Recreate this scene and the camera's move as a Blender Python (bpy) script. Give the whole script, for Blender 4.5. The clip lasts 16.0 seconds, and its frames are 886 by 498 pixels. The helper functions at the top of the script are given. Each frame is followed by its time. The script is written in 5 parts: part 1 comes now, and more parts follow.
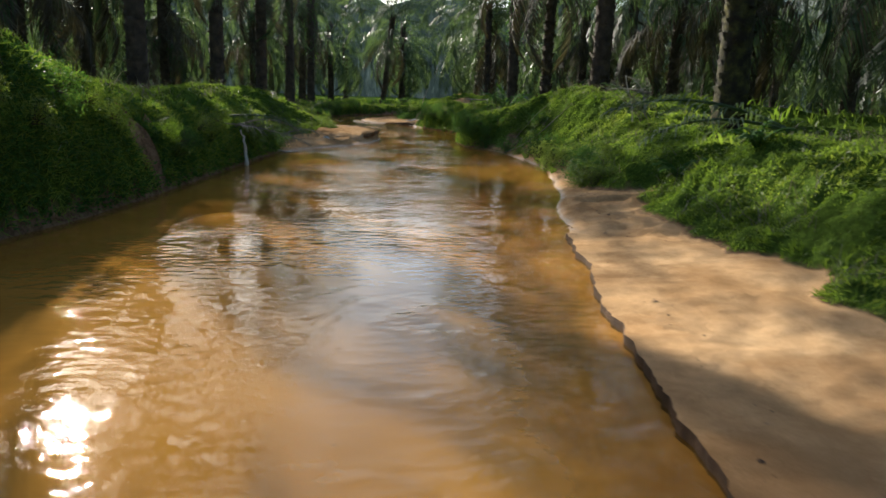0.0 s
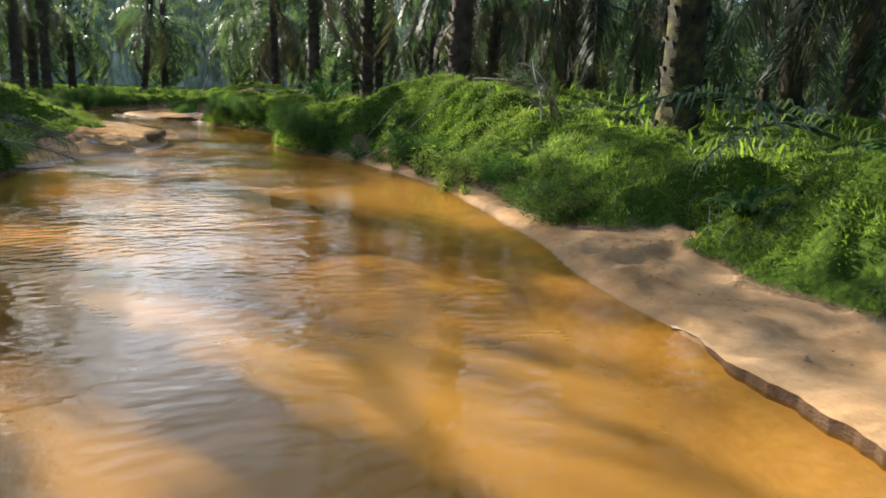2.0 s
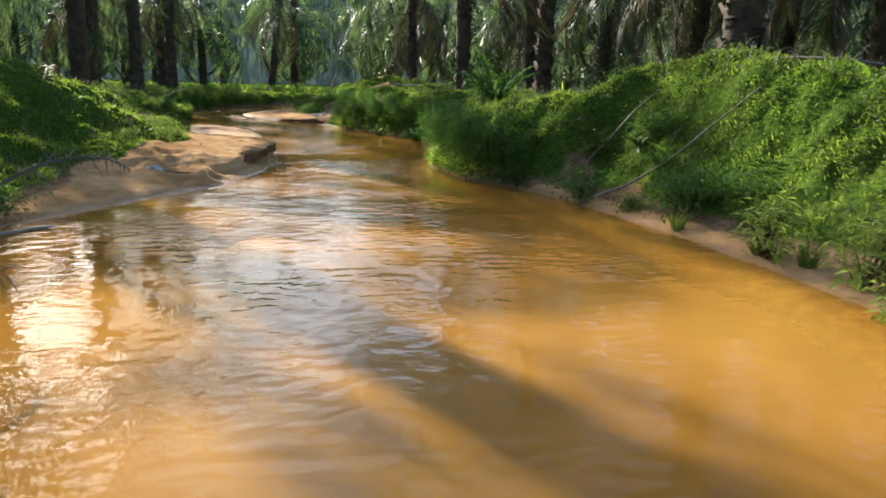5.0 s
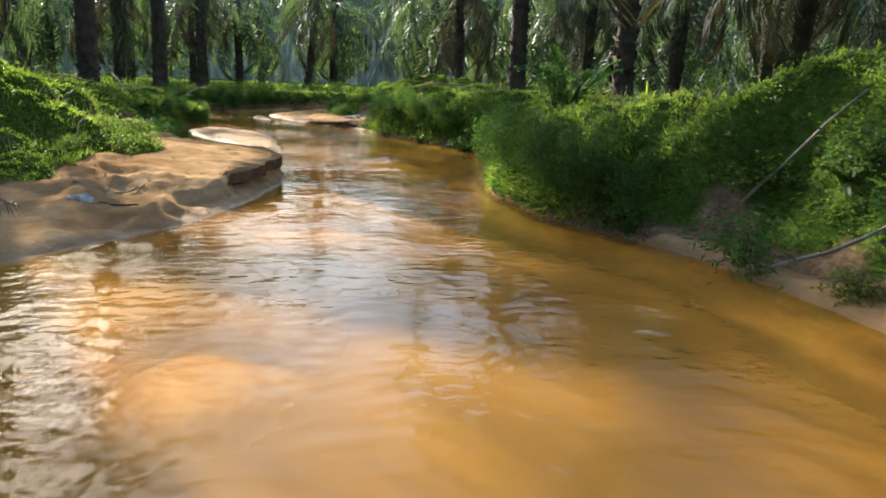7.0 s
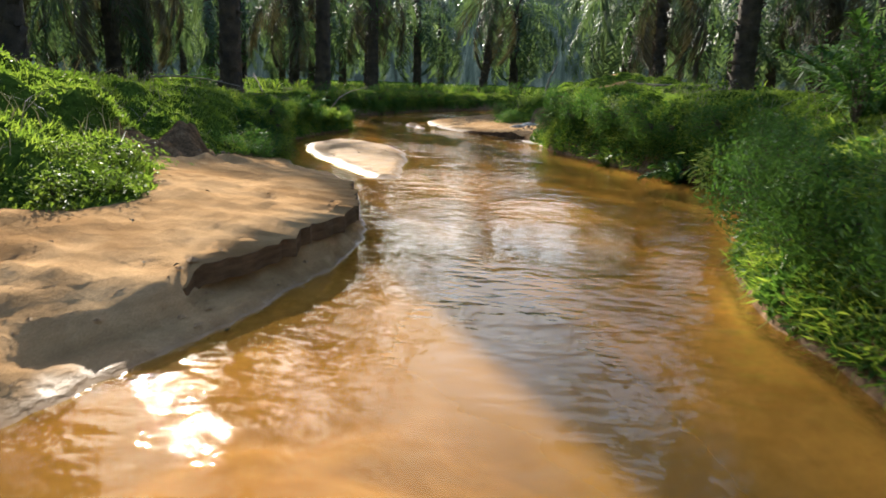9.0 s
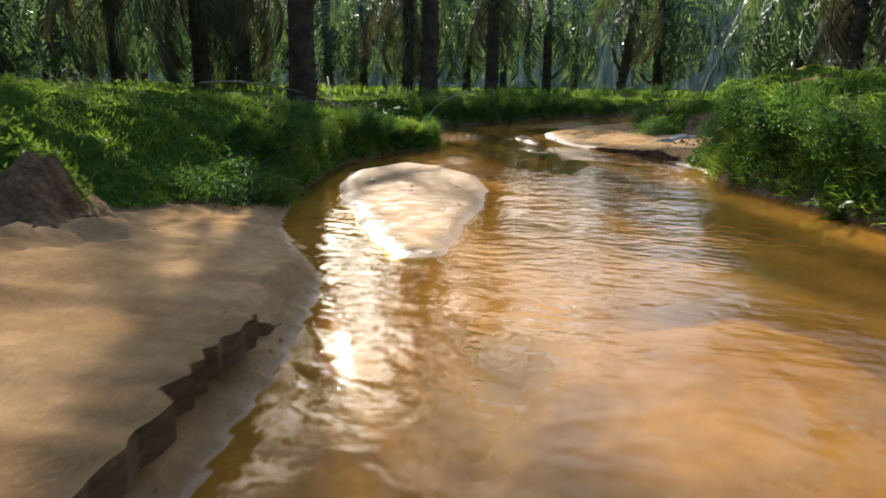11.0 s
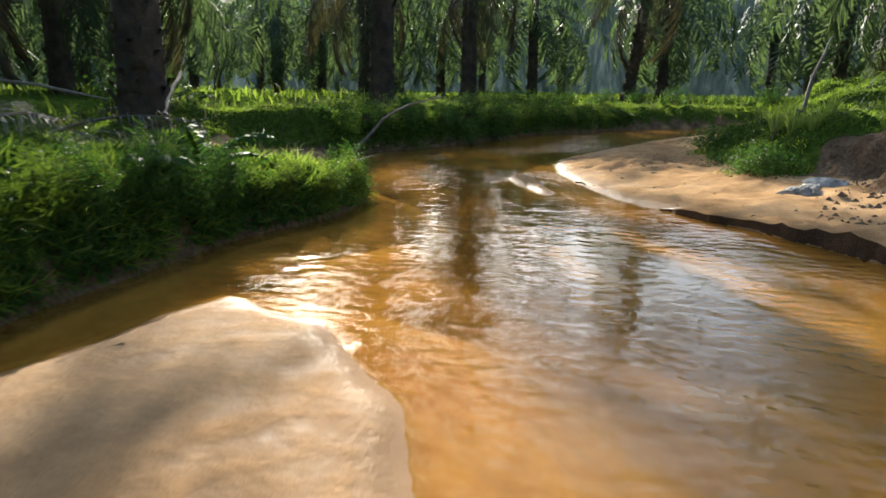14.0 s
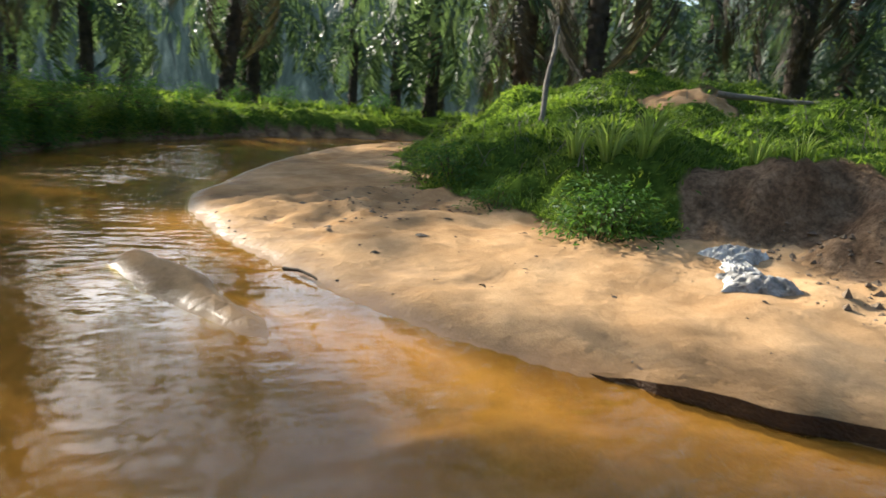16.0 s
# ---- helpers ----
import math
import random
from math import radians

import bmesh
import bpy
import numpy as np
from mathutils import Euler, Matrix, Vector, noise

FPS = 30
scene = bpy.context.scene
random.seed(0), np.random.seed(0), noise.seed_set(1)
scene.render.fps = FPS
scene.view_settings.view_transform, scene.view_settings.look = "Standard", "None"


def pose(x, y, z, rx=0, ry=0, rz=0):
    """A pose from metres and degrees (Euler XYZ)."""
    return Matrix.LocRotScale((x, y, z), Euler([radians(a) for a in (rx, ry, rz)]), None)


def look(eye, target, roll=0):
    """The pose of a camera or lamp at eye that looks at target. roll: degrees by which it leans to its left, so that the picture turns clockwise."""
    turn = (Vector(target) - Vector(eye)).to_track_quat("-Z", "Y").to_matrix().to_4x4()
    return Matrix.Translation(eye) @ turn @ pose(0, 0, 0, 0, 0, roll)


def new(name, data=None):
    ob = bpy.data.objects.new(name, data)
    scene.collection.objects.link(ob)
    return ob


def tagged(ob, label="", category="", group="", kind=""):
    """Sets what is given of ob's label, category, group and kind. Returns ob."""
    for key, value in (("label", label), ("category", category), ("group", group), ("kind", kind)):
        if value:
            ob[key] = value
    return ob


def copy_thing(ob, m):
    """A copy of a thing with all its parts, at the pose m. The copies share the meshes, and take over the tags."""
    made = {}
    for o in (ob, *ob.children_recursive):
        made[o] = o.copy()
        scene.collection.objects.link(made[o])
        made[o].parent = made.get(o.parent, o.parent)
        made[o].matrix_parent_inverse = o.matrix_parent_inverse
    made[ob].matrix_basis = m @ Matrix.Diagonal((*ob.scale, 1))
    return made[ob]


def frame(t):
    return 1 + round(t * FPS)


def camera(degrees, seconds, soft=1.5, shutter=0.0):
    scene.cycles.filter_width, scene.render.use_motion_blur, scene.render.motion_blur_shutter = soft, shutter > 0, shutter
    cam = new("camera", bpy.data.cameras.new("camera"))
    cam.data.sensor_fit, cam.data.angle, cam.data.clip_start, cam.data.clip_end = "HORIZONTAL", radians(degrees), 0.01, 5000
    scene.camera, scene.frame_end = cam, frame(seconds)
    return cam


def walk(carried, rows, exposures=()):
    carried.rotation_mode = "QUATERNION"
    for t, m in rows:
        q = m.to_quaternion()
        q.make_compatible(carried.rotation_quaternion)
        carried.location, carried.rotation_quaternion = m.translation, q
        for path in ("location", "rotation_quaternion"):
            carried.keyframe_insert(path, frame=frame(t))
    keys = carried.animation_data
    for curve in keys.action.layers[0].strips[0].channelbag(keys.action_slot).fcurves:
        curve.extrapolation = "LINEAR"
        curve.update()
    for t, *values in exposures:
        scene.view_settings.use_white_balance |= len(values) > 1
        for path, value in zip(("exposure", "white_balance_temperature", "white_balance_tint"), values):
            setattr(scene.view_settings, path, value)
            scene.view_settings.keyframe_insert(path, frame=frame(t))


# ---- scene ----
cam = camera(66.0, 16.0, soft=1.6, shutter=0.25)
PATH = [
    (0, (2.007, 2.557, 1.591), (2.096, 4.505, 1.149), 1.8),
    (0.5, (1.557, 3.846, 1.589), (1.654, 5.793, 1.141), 1.7),
    (1, (1.214, 5.045, 1.569), (1.337, 6.99, 1.12), 1.5),
    (1.5, (1.012, 6.334, 1.512), (1.46, 8.232, 1.071), 2.2),
    (2, (0.838, 7.534, 1.497), (1.569, 9.343, 1.055), 2.5),
    (2.5, (0.721, 8.683, 1.5), (1.53, 10.457, 1.053), 2.4),
    (3, (0.726, 9.862, 1.486), (1.495, 11.652, 1.034), 2.2),
    (3.5, (0.819, 11.015, 1.449), (1.477, 12.847, 0.991), 1.8),
    (4, (0.944, 12.143, 1.426), (1.522, 14.001, 0.964), 1.6),
    (4.5, (1.1, 13.238, 1.398), (1.565, 15.126, 0.932), 1.5),
    (7, (1.582, 17.457, 1.293), (1.868, 19.381, 0.827), 2.5),
    (7.5, (1.727, 18.504, 1.26), (1.914, 20.44, 0.797), 2.5),
    (8, (1.829, 19.542, 1.259), (1.874, 21.485, 0.788), 2.5),
    (8.5, (1.923, 20.68, 1.257), (1.825, 22.62, 0.781), 2.3),
    (9, (2.029, 21.831, 1.246), (1.797, 23.759, 0.767), 2.0),
    (9.5, (2.061, 22.954, 1.212), (1.669, 24.856, 0.734), 1.5),
    (12, (1.367, 28.32, 1.112), (0.743, 30.162, 0.645), 0.7),
    (12.5, (1.103, 29.321, 1.098), (0.483, 31.165, 0.635), 0.7),
    (13, (0.825, 30.355, 1.075), (0.204, 32.201, 0.619), 0.5),
    (13.5, (0.531, 31.427, 1.079), (-0.08, 33.276, 0.623), 0.6),
    (14, (0.201, 32.549, 1.09), (-0.351, 34.416, 0.634), 0.7),
    (14.5, (-0.118, 33.725, 1.082), (-0.525, 35.63, 0.629), 1.1),
    (15, (-0.471, 34.871, 1.054), (-0.605, 36.816, 0.609), 1.8),
    (15.5, (-0.737, 36.084, 1.019), (-0.5, 38.022, 0.587), 2.5),
    (16, (-0.947, 37.265, 0.894), (-0.309, 39.119, 0.5), 4.4),
]
walk(cam, [(t, look(eye, target, roll)) for t, eye, target, roll in PATH],
     [(0.0, 0.75), (1.0, 1.25), (2.0, 1.38), (3.0, 1.58), (4.0, 1.45), (7.5, 1.5), (8.5, 1.42), (9.5, 1.22), (12.0, 1.15), (13.0, 1.05), (14.0, 1.25), (16.0, 1.35)])

# ---- world and sun ----
SUN_AZ, SUN_EL = -28.5, 26.0      # degrees from +y towards +x, and above the horizon
world = bpy.data.worlds.new("world")
scene.world = world
world.use_nodes = True
wn, wl = world.node_tree.nodes, world.node_tree.links
sky = wn.new("ShaderNodeTexSky")
sky.sky_type = "NISHITA"
sky.sun_disc = False
sky.sun_elevation = radians(SUN_EL)
sky.sun_rotation = radians(SUN_AZ)
sky.air_density, sky.dust_density = 1.0, 1.4
wn["Background"].inputs["Strength"].default_value = 0.15
wl.new(sky.outputs["Color"], wn["Background"].inputs["Color"])
sun_way = Vector((math.sin(radians(SUN_AZ)) * math.cos(radians(SUN_EL)), math.cos(radians(SUN_AZ)) * math.cos(radians(SUN_EL)), math.sin(radians(SUN_EL))))
sun = new("sun", bpy.data.lights.new("sun", "SUN"))
sun.data.energy, sun.data.angle, sun.data.color = 5.0, radians(0.6), (1.0, 0.935, 0.81)
sun.matrix_world = look(sun_way * 100, (0, 0, 0))

# ---- materials ----
rng = np.random.default_rng(7)


def material(name):
    m = bpy.data.materials.new(name)
    m.use_nodes = True
    return m, m.node_tree.nodes, m.node_tree.links, m.node_tree.nodes["Principled BSDF"]


def ramp(n, l, src, stops):
    r = n.new("ShaderNodeValToRGB")
    while len(r.color_ramp.elements) < len(stops):
        r.color_ramp.elements.new(0.5)
    for e, (p, c) in zip(r.color_ramp.elements, stops):
        e.position, e.color = p, (*c, 1)
    l.new(src, r.inputs["Fac"])
    return r.outputs["Color"]


def noise_tex(n, l, scale, detail=4.0, rough=0.6, coord=None, stretch=None):
    t = n.new("ShaderNodeTexNoise")
    t.inputs["Scale"].default_value, t.inputs["Detail"].default_value, t.inputs["Roughness"].default_value = scale, detail, rough
    if coord is None:
        coord = n.new("ShaderNodeNewGeometry").outputs["Position"]
    if stretch:
        mp = n.new("ShaderNodeMapping")
        mp.inputs["Scale"].default_value = stretch
        l.new(coord, mp.inputs["Vector"])
        coord = mp.outputs["Vector"]
    l.new(coord, t.inputs["Vector"])
    return t.outputs["Fac"]


def mixed(n, l, fac, a, b, how="MIX"):
    m = n.new("ShaderNodeMix")
    m.data_type, m.blend_type = "RGBA", how
    for sock, v in ((m.inputs[0], fac), (m.inputs[6], a), (m.inputs[7], b)):
        if isinstance(v, (int, float)):
            sock.default_value = v
        elif isinstance(v, tuple):
            sock.default_value = (*v, 1)
        else:
            l.new(v, sock)
    return m.outputs[2]


def bump(n, l, height, strength, distance, bsdf, normal=None):
    b = n.new("ShaderNodeBump")
    b.inputs["Strength"].default_value, b.inputs["Distance"].default_value = strength, distance
    l.new(height, b.inputs["Height"])
    if normal is not None:
        l.new(normal, b.inputs["Normal"])
    if bsdf is not None:
        l.new(b.outputs["Normal"], bsdf.inputs["Normal"])
    return b.outputs["Normal"]


def calc(n, l, how, a, b=0.0, c=None):
    m = n.new("ShaderNodeMath")
    m.operation = how
    for sock, v in zip(m.inputs, (a, b, c)):
        if v is None:
            continue
        if isinstance(v, (int, float)):
            sock.default_value = v
        else:
            l.new(v, sock)
    return m.outputs[0]


def plain(name, stops, scale, rough, grain=60.0, relief=0.01, per_island=False, stretch=None, local=False):
    """A rough natural surface: colour noise at two scales, and relief."""
    m, n, l, b = material(name)
    co = n.new("ShaderNodeTexCoord").outputs["Object"] if local else None
    big, fine = noise_tex(n, l, scale, coord=co, stretch=stretch), noise_tex(n, l, grain, 3.0, coord=co, stretch=stretch)
    col = ramp(n, l, big, stops)
    col = mixed(n, l, 0.35, col, ramp(n, l, fine, ((0.3, (0.25, 0.25, 0.25)), (0.7, (0.9, 0.9, 0.9)))), "OVERLAY")
    if per_island:
        rnd = n.new("ShaderNodeNewGeometry").outputs["Random Per Island"]
        col = mixed(n, l, 0.5, col, ramp(n, l, rnd, ((0.0, (0.3, 0.3, 0.3)), (1.0, (0.75, 0.75, 0.75)))), "OVERLAY")
    l.new(col, b.inputs["Base Color"])
    b.inputs["Roughness"].default_value = rough
    bump(n, l, fine, 0.6, relief, b)
    return m


def leaf_material(name, stops, through_part=0.35, rough=0.62, big_scale=0.8, gloss=0.10):
    """Thin leaf: gloss and diffuse in front, light let through from behind; the tint changes leaf by leaf and over the bank."""
    m, n, l, b = material(name)
    rnd = n.new("ShaderNodeNewGeometry").outputs["Random Per Island"]
    obj = n.new("ShaderNodeObjectInfo").outputs["Random"]
    big = noise_tex(n, l, big_scale, 3.0)
    f = calc(n, l, "MULTIPLY_ADD", rnd, 0.40, calc(n, l, "MULTIPLY_ADD", big, 1.3, calc(n, l, "MULTIPLY", obj, 0.20)))
    f = calc(n, l, "SUBTRACT", f, 0.45)
    col = ramp(n, l, f, stops)
    l.new(col, b.inputs["Base Color"])
    b.inputs["Roughness"].default_value = rough
    b.inputs["Specular IOR Level"].default_value = gloss
    tr = n.new("ShaderNodeBsdfTranslucent")
    l.new(mixed(n, l, 1.0, col, (1.9, 1.92, 0.9), "MULTIPLY"), tr.inputs["Color"])
    mx = n.new("ShaderNodeMixShader")
    mx.inputs["Fac"].default_value = through_part
    l.new(b.outputs[0], mx.inputs[1])
    l.new(tr.outputs[0], mx.inputs[2])
    l.new(mx.outputs[0], n["Material Output"].inputs["Surface"])
    return m


def ground_material():
    """Damp orange sand by the water, dark soil with roots where the cover begins."""
    m, n, l, b = material("sand_and_soil")
    pos = n.new("ShaderNodeNewGeometry").outputs["Position"]
    att = n.new("ShaderNodeAttribute")
    att.attribute_name = "cover"
    big, mid, fine = noise_tex(n, l, 0.7, 4.0), noise_tex(n, l, 6.0, 5.0), noise_tex(n, l, 160.0, 2.0)
    streak = noise_tex(n, l, 2.2, 4.0, stretch=(1.0, 0.35, 6.0))
    sand = ramp(n, l, big, ((0.25, (0.33, 0.195, 0.092)), (0.5, (0.42, 0.268, 0.141)), (0.75, (0.49, 0.338, 0.193))))
    sand = mixed(n, l, 0.5, sand, ramp(n, l, mid, ((0.3, (0.36, 0.34, 0.32)), (0.7, (0.66, 0.65, 0.64)))), "OVERLAY")
    sand = mixed(n, l, 0.4, sand, ramp(n, l, streak, ((0.35, (0.33, 0.30, 0.27)), (0.6, (0.6, 0.6, 0.6)))), "OVERLAY")
    sand = mixed(n, l, 0.3, sand, ramp(n, l, fine, ((0.35, (0.25, 0.25, 0.25)), (0.65, (0.8, 0.8, 0.8)))), "OVERLAY")
    damp = ramp(n, l, noise_tex(n, l, 0.9, 6.0, 0.65), ((0.52, (0.0, 0.0, 0.0)), (0.62, (0.6, 0.6, 0.6))))
    sand = mixed(n, l, damp, sand, (0.27, 0.150, 0.068))
    sep = n.new("ShaderNodeSeparateXYZ")
    l.new(pos, sep.inputs[0])
    wet = n.new("ShaderNodeMapRange")
    l.new(calc(n, l, "MULTIPLY_ADD", mid, 0.06, sep.outputs["Z"]), wet.inputs["Value"])
    for k, v in (("From Min", 0.04), ("From Max", 0.095), ("To Min", 1.0), ("To Max", 0.0)):
        wet.inputs[k].default_value = v
    under = n.new("ShaderNodeMapRange")
    l.new(sep.outputs["Z"], under.inputs["Value"])
    for k, v in (("From Min", -0.03), ("From Max", 0.0), ("To Min", 0.1), ("To Max", 0.65)):
        under.inputs[k].default_value = v
    sand = mixed(n, l, calc(n, l, "MULTIPLY", wet.outputs[0], under.outputs[0]), sand, (0.20, 0.108, 0.042))
    soil = ramp(n, l, mid, ((0.25, (0.085, 0.054, 0.032)), (0.5, (0.185, 0.122, 0.075)), (0.8, (0.32, 0.22, 0.14))))
    clods = noise_tex(n, l, 26.0, 4.0, 0.7)
    soil = mixed(n, l, 0.55, soil, ramp(n, l, clods, ((0.35, (0.16, 0.15, 0.14)), (0.65, (0.80, 0.78, 0.75)))), "OVERLAY")
    fac = n.new("ShaderNodeMapRange")
    l.new(calc(n, l, "MULTIPLY_ADD", calc(n, l, "SUBTRACT", mid, 0.5), 0.8, att.outputs["Fac"]), fac.inputs["Value"])
    for k, v in (("From Min", 0.35), ("From Max", 0.65)):
        fac.inputs[k].default_value = v
    gr = n.new("ShaderNodeAttribute")
    gr.attribute_name = "green"
    moss = ramp(n, l, noise_tex(n, l, 14.0, 5.0), ((0.3, (0.030, 0.050, 0.010)), (0.55, (0.065, 0.11, 0.018)), (0.8, (0.12, 0.17, 0.03))))
    gf = n.new("ShaderNodeMapRange")
    l.new(calc(n, l, "MULTIPLY_ADD", calc(n, l, "SUBTRACT", mid, 0.5), 0.9, gr.outputs["Fac"]), gf.inputs["Value"])
    for k, v in (("From Min", 0.45), ("From Max", 0.85)):
        gf.inputs[k].default_value = v
    soil = mixed(n, l, gf.outputs[0], soil, moss)
    l.new(mixed(n, l, fac.outputs[0], sand, soil), b.inputs["Base Color"])
    spec = calc(n, l, "MULTIPLY_ADD", calc(n, l, "MULTIPLY", wet.outputs[0], calc(n, l, "SUBTRACT", 1.0, fac.outputs[0])), 0.15, 0.0)
    above = n.new("ShaderNodeMapRange")
    l.new(sep.outputs["Z"], above.inputs["Value"])
    above.inputs["From Min"].default_value, above.inputs["From Max"].default_value = -0.012, 0.004
    l.new(calc(n, l, "MULTIPLY", spec, above.outputs[0]), b.inputs["Specular IOR Level"])
    rough = n.new("ShaderNodeMapRange")
    l.new(calc(n, l, "MULTIPLY", wet.outputs[0], calc(n, l, "SUBTRACT", 1.0, fac.outputs[0])), rough.inputs["Value"])
    rough.inputs["To Min"].default_value, rough.inputs["To Max"].default_value = 1.0, 0.30
    l.new(rough.outputs[0], b.inputs["Roughness"])
    h = calc(n, l, "ADD", calc(n, l, "MULTIPLY", fine, 0.15), mid)
    h = calc(n, l, "MULTIPLY", h, calc(n, l, "MULTIPLY_ADD", wet.outputs[0], -0.88, 1.0))
    h = calc(n, l, "MULTIPLY_ADD", calc(n, l, "MULTIPLY", clods, fac.outputs[0]), 0.9, calc(n, l, "MULTIPLY", h, calc(n, l, "MULTIPLY_ADD", fac.outputs[0], 1.8, 1.0)))
    bump(n, l, h, 0.5, 0.05, b)
    return m


def water_material():
    """Silty brown water: silt scatters more the deeper it is, the bed shows through where it is shallow, ripples bend the sheen."""
    m, n, l, b = material("silty_water")
    n.remove(b)
    pos = n.new("ShaderNodeNewGeometry").outputs["Position"]
    depth = n.new("ShaderNodeAttribute")
    depth.attribute_name = "depth"
    big = noise_tex(n, l, 0.5, 3.0)
    silt_col = ramp(n, l, big, ((0.3, (0.300, 0.141, 0.024)), (0.7, (0.410, 0.208, 0.043))))
    silt = n.new("ShaderNodeBsdfDiffuse")
    l.new(silt_col, silt.inputs["Color"])
    clear = n.new("ShaderNodeBsdfTransparent")
    clear.inputs["Color"].default_value = (1.0, 0.88, 0.50, 1)
    f = n.new("ShaderNodeMapRange")
    l.new(depth.outputs["Fac"], f.inputs["Value"])
    for k, v in (("From Min", 0.0), ("From Max", 0.45), ("To Min", 0.14), ("To Max", 0.88)):
        f.inputs[k].default_value = v
    body = n.new("ShaderNodeMixShader")
    l.new(f.outputs[0], body.inputs["Fac"])
    l.new(clear.outputs[0], body.inputs[1])
    l.new(silt.outputs[0], body.inputs[2])
    # ripples: long cross waves, short wavelets, and calm patches
    calm = noise_tex(n, l, 0.45, 3.0)
    w1 = noise_tex(n, l, 3.2, 1.0, 0.4, stretch=(0.85, 1.15, 1.0))
    w2 = noise_tex(n, l, 8.5, 1.6, 0.38, stretch=(0.8, 1.2, 1.0))
    w3 = noise_tex(n, l, 42.0, 1.0, 0.5)
    amp = n.new("ShaderNodeMapRange")
    l.new(calm, amp.inputs["Value"])
    for k, v in (("From Min", 0.44), ("From Max", 0.62), ("To Min", 0.30), ("To Max", 1.2)):
        amp.inputs[k].default_value = v
    h = calc(n, l, "MULTIPLY", calc(n, l, "MULTIPLY_ADD", w3, 0.07, calc(n, l, "MULTIPLY_ADD", w2, 0.72, calc(n, l, "MULTIPLY", w1, 0.6))), amp.outputs[0])
    nrm = bump(n, l, h, 1.0, 0.019, None)
    gloss = n.new("ShaderNodeBsdfGlossy")
    gloss.inputs["Roughness"].default_value = 0.012
    l.new(nrm, gloss.inputs["Normal"])
    fr = n.new("ShaderNodeLayerWeight")
    fr.inputs["Blend"].default_value = 0.5
    l.new(nrm, fr.inputs["Normal"])
    sheen = calc(n, l, "MULTIPLY_ADD", calc(n, l, "POWER", fr.outputs["Facing"], 5.0), 0.96, 0.02)
    out = n.new("ShaderNodeMixShader")
    l.new(sheen, out.inputs["Fac"])
    l.new(body.outputs[0], out.inputs[1])
    l.new(gloss.outputs[0], out.inputs[2])
    l.new(out.outputs[0], n["Material Output"].inputs["Surface"])
    return m


M_GROUND, M_WATER = ground_material(), water_material()
M_GRASS = leaf_material("grass_blade", ((0.0, (0.045, 0.085, 0.014)), (0.5, (0.092, 0.148, 0.030)), (1.0, (0.20, 0.25, 0.060))), 0.58, 0.5, gloss=0.30)
M_CREEPER = leaf_material("creeper_leaf", ((0.0, (0.038, 0.070, 0.013)), (0.55, (0.084, 0.132, 0.030)), (1.0, (0.19, 0.24, 0.060))), 0.55, 0.5, gloss=0.30)
M_BUSH = leaf_material("bush_leaf", ((0.0, (0.024, 0.060, 0.020)), (0.6, (0.055, 0.12, 0.035)), (1.0, (0.11, 0.20, 0.045))), 0.36, 0.55)
M_BRIGHT = leaf_material("pale_leaf", ((0.0, (0.12, 0.19, 0.05)), (1.0, (0.30, 0.37, 0.13))), 0.40)
M_FROND = leaf_material("palm_leaflet", ((0.0, (0.024, 0.045, 0.028)), (0.6, (0.058, 0.090, 0.056)), (1.0, (0.125, 0.165, 0.110))), 0.40, 0.45, gloss=0.25)
M_DEADFROND = leaf_material("dry_leaflet", ((0.0, (0.035, 0.031, 0.024)), (0.6, (0.085, 0.075, 0.058)), (1.0, (0.20, 0.18, 0.145))), 0.12, 0.6)
M_DRY = leaf_material("dry_fallen_leaflet", ((0.0, (0.065, 0.062, 0.055)), (0.6, (0.15, 0.143, 0.127)), (1.0, (0.33, 0.32, 0.295))), 0.15, 0.6)
M_TRUNK = plain("palm_bark", ((0.3, (0.030, 0.022, 0.015)), (0.55, (0.065, 0.046, 0.030)), (0.8, (0.12, 0.085, 0.05))), 3.0, 0.95, 40.0, 0.03, True)
M_MOSS = plain("mossy_bark", ((0.40, (0.020, 0.016, 0.009)), (0.52, (0.040, 0.037, 0.011)), (0.64, (0.085, 0.078, 0.015)), (0.8, (0.15, 0.125, 0.020))), 3.4, 0.95, 40.0, 0.03, False)
M_WOOD = plain("weathered_wood", ((0.3, (0.10, 0.085, 0.065)), (0.7, (0.30, 0.26, 0.21))), 5.0, 0.9, 70.0, 0.01)
M_PALE = plain("bleached_wood", ((0.3, (0.34, 0.31, 0.26)), (0.7, (0.62, 0.59, 0.53))), 5.0, 0.8, 70.0, 0.008)
M_TWIG = plain("dark_twig", ((0.3, (0.030, 0.022, 0.014)), (0.7, (0.09, 0.065, 0.04))), 8.0, 0.9, 60.0, 0.006)
M_SACK = plain("white_sack", ((0.3, (0.13, 0.12, 0.105)), (0.5, (0.36, 0.345, 0.315)), (0.7, (0.58, 0.57, 0.54))), 9.0, 0.8, 60.0, 0.01)
# Wet cut sand, darkened in its colour for the shade under the edge.
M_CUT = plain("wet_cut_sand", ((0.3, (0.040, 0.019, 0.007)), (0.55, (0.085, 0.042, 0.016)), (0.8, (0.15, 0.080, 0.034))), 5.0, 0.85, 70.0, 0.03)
# Sand of the left bar's cut face, its shade put into the colour.
M_EDGE = plain("damp_cut_sand", ((0.3, (0.10, 0.056, 0.026)), (0.55, (0.18, 0.105, 0.052)), (0.8, (0.27, 0.165, 0.085))), 6.0, 0.9, 70.0, 0.03, stretch=(1.0, 1.0, 5.0))
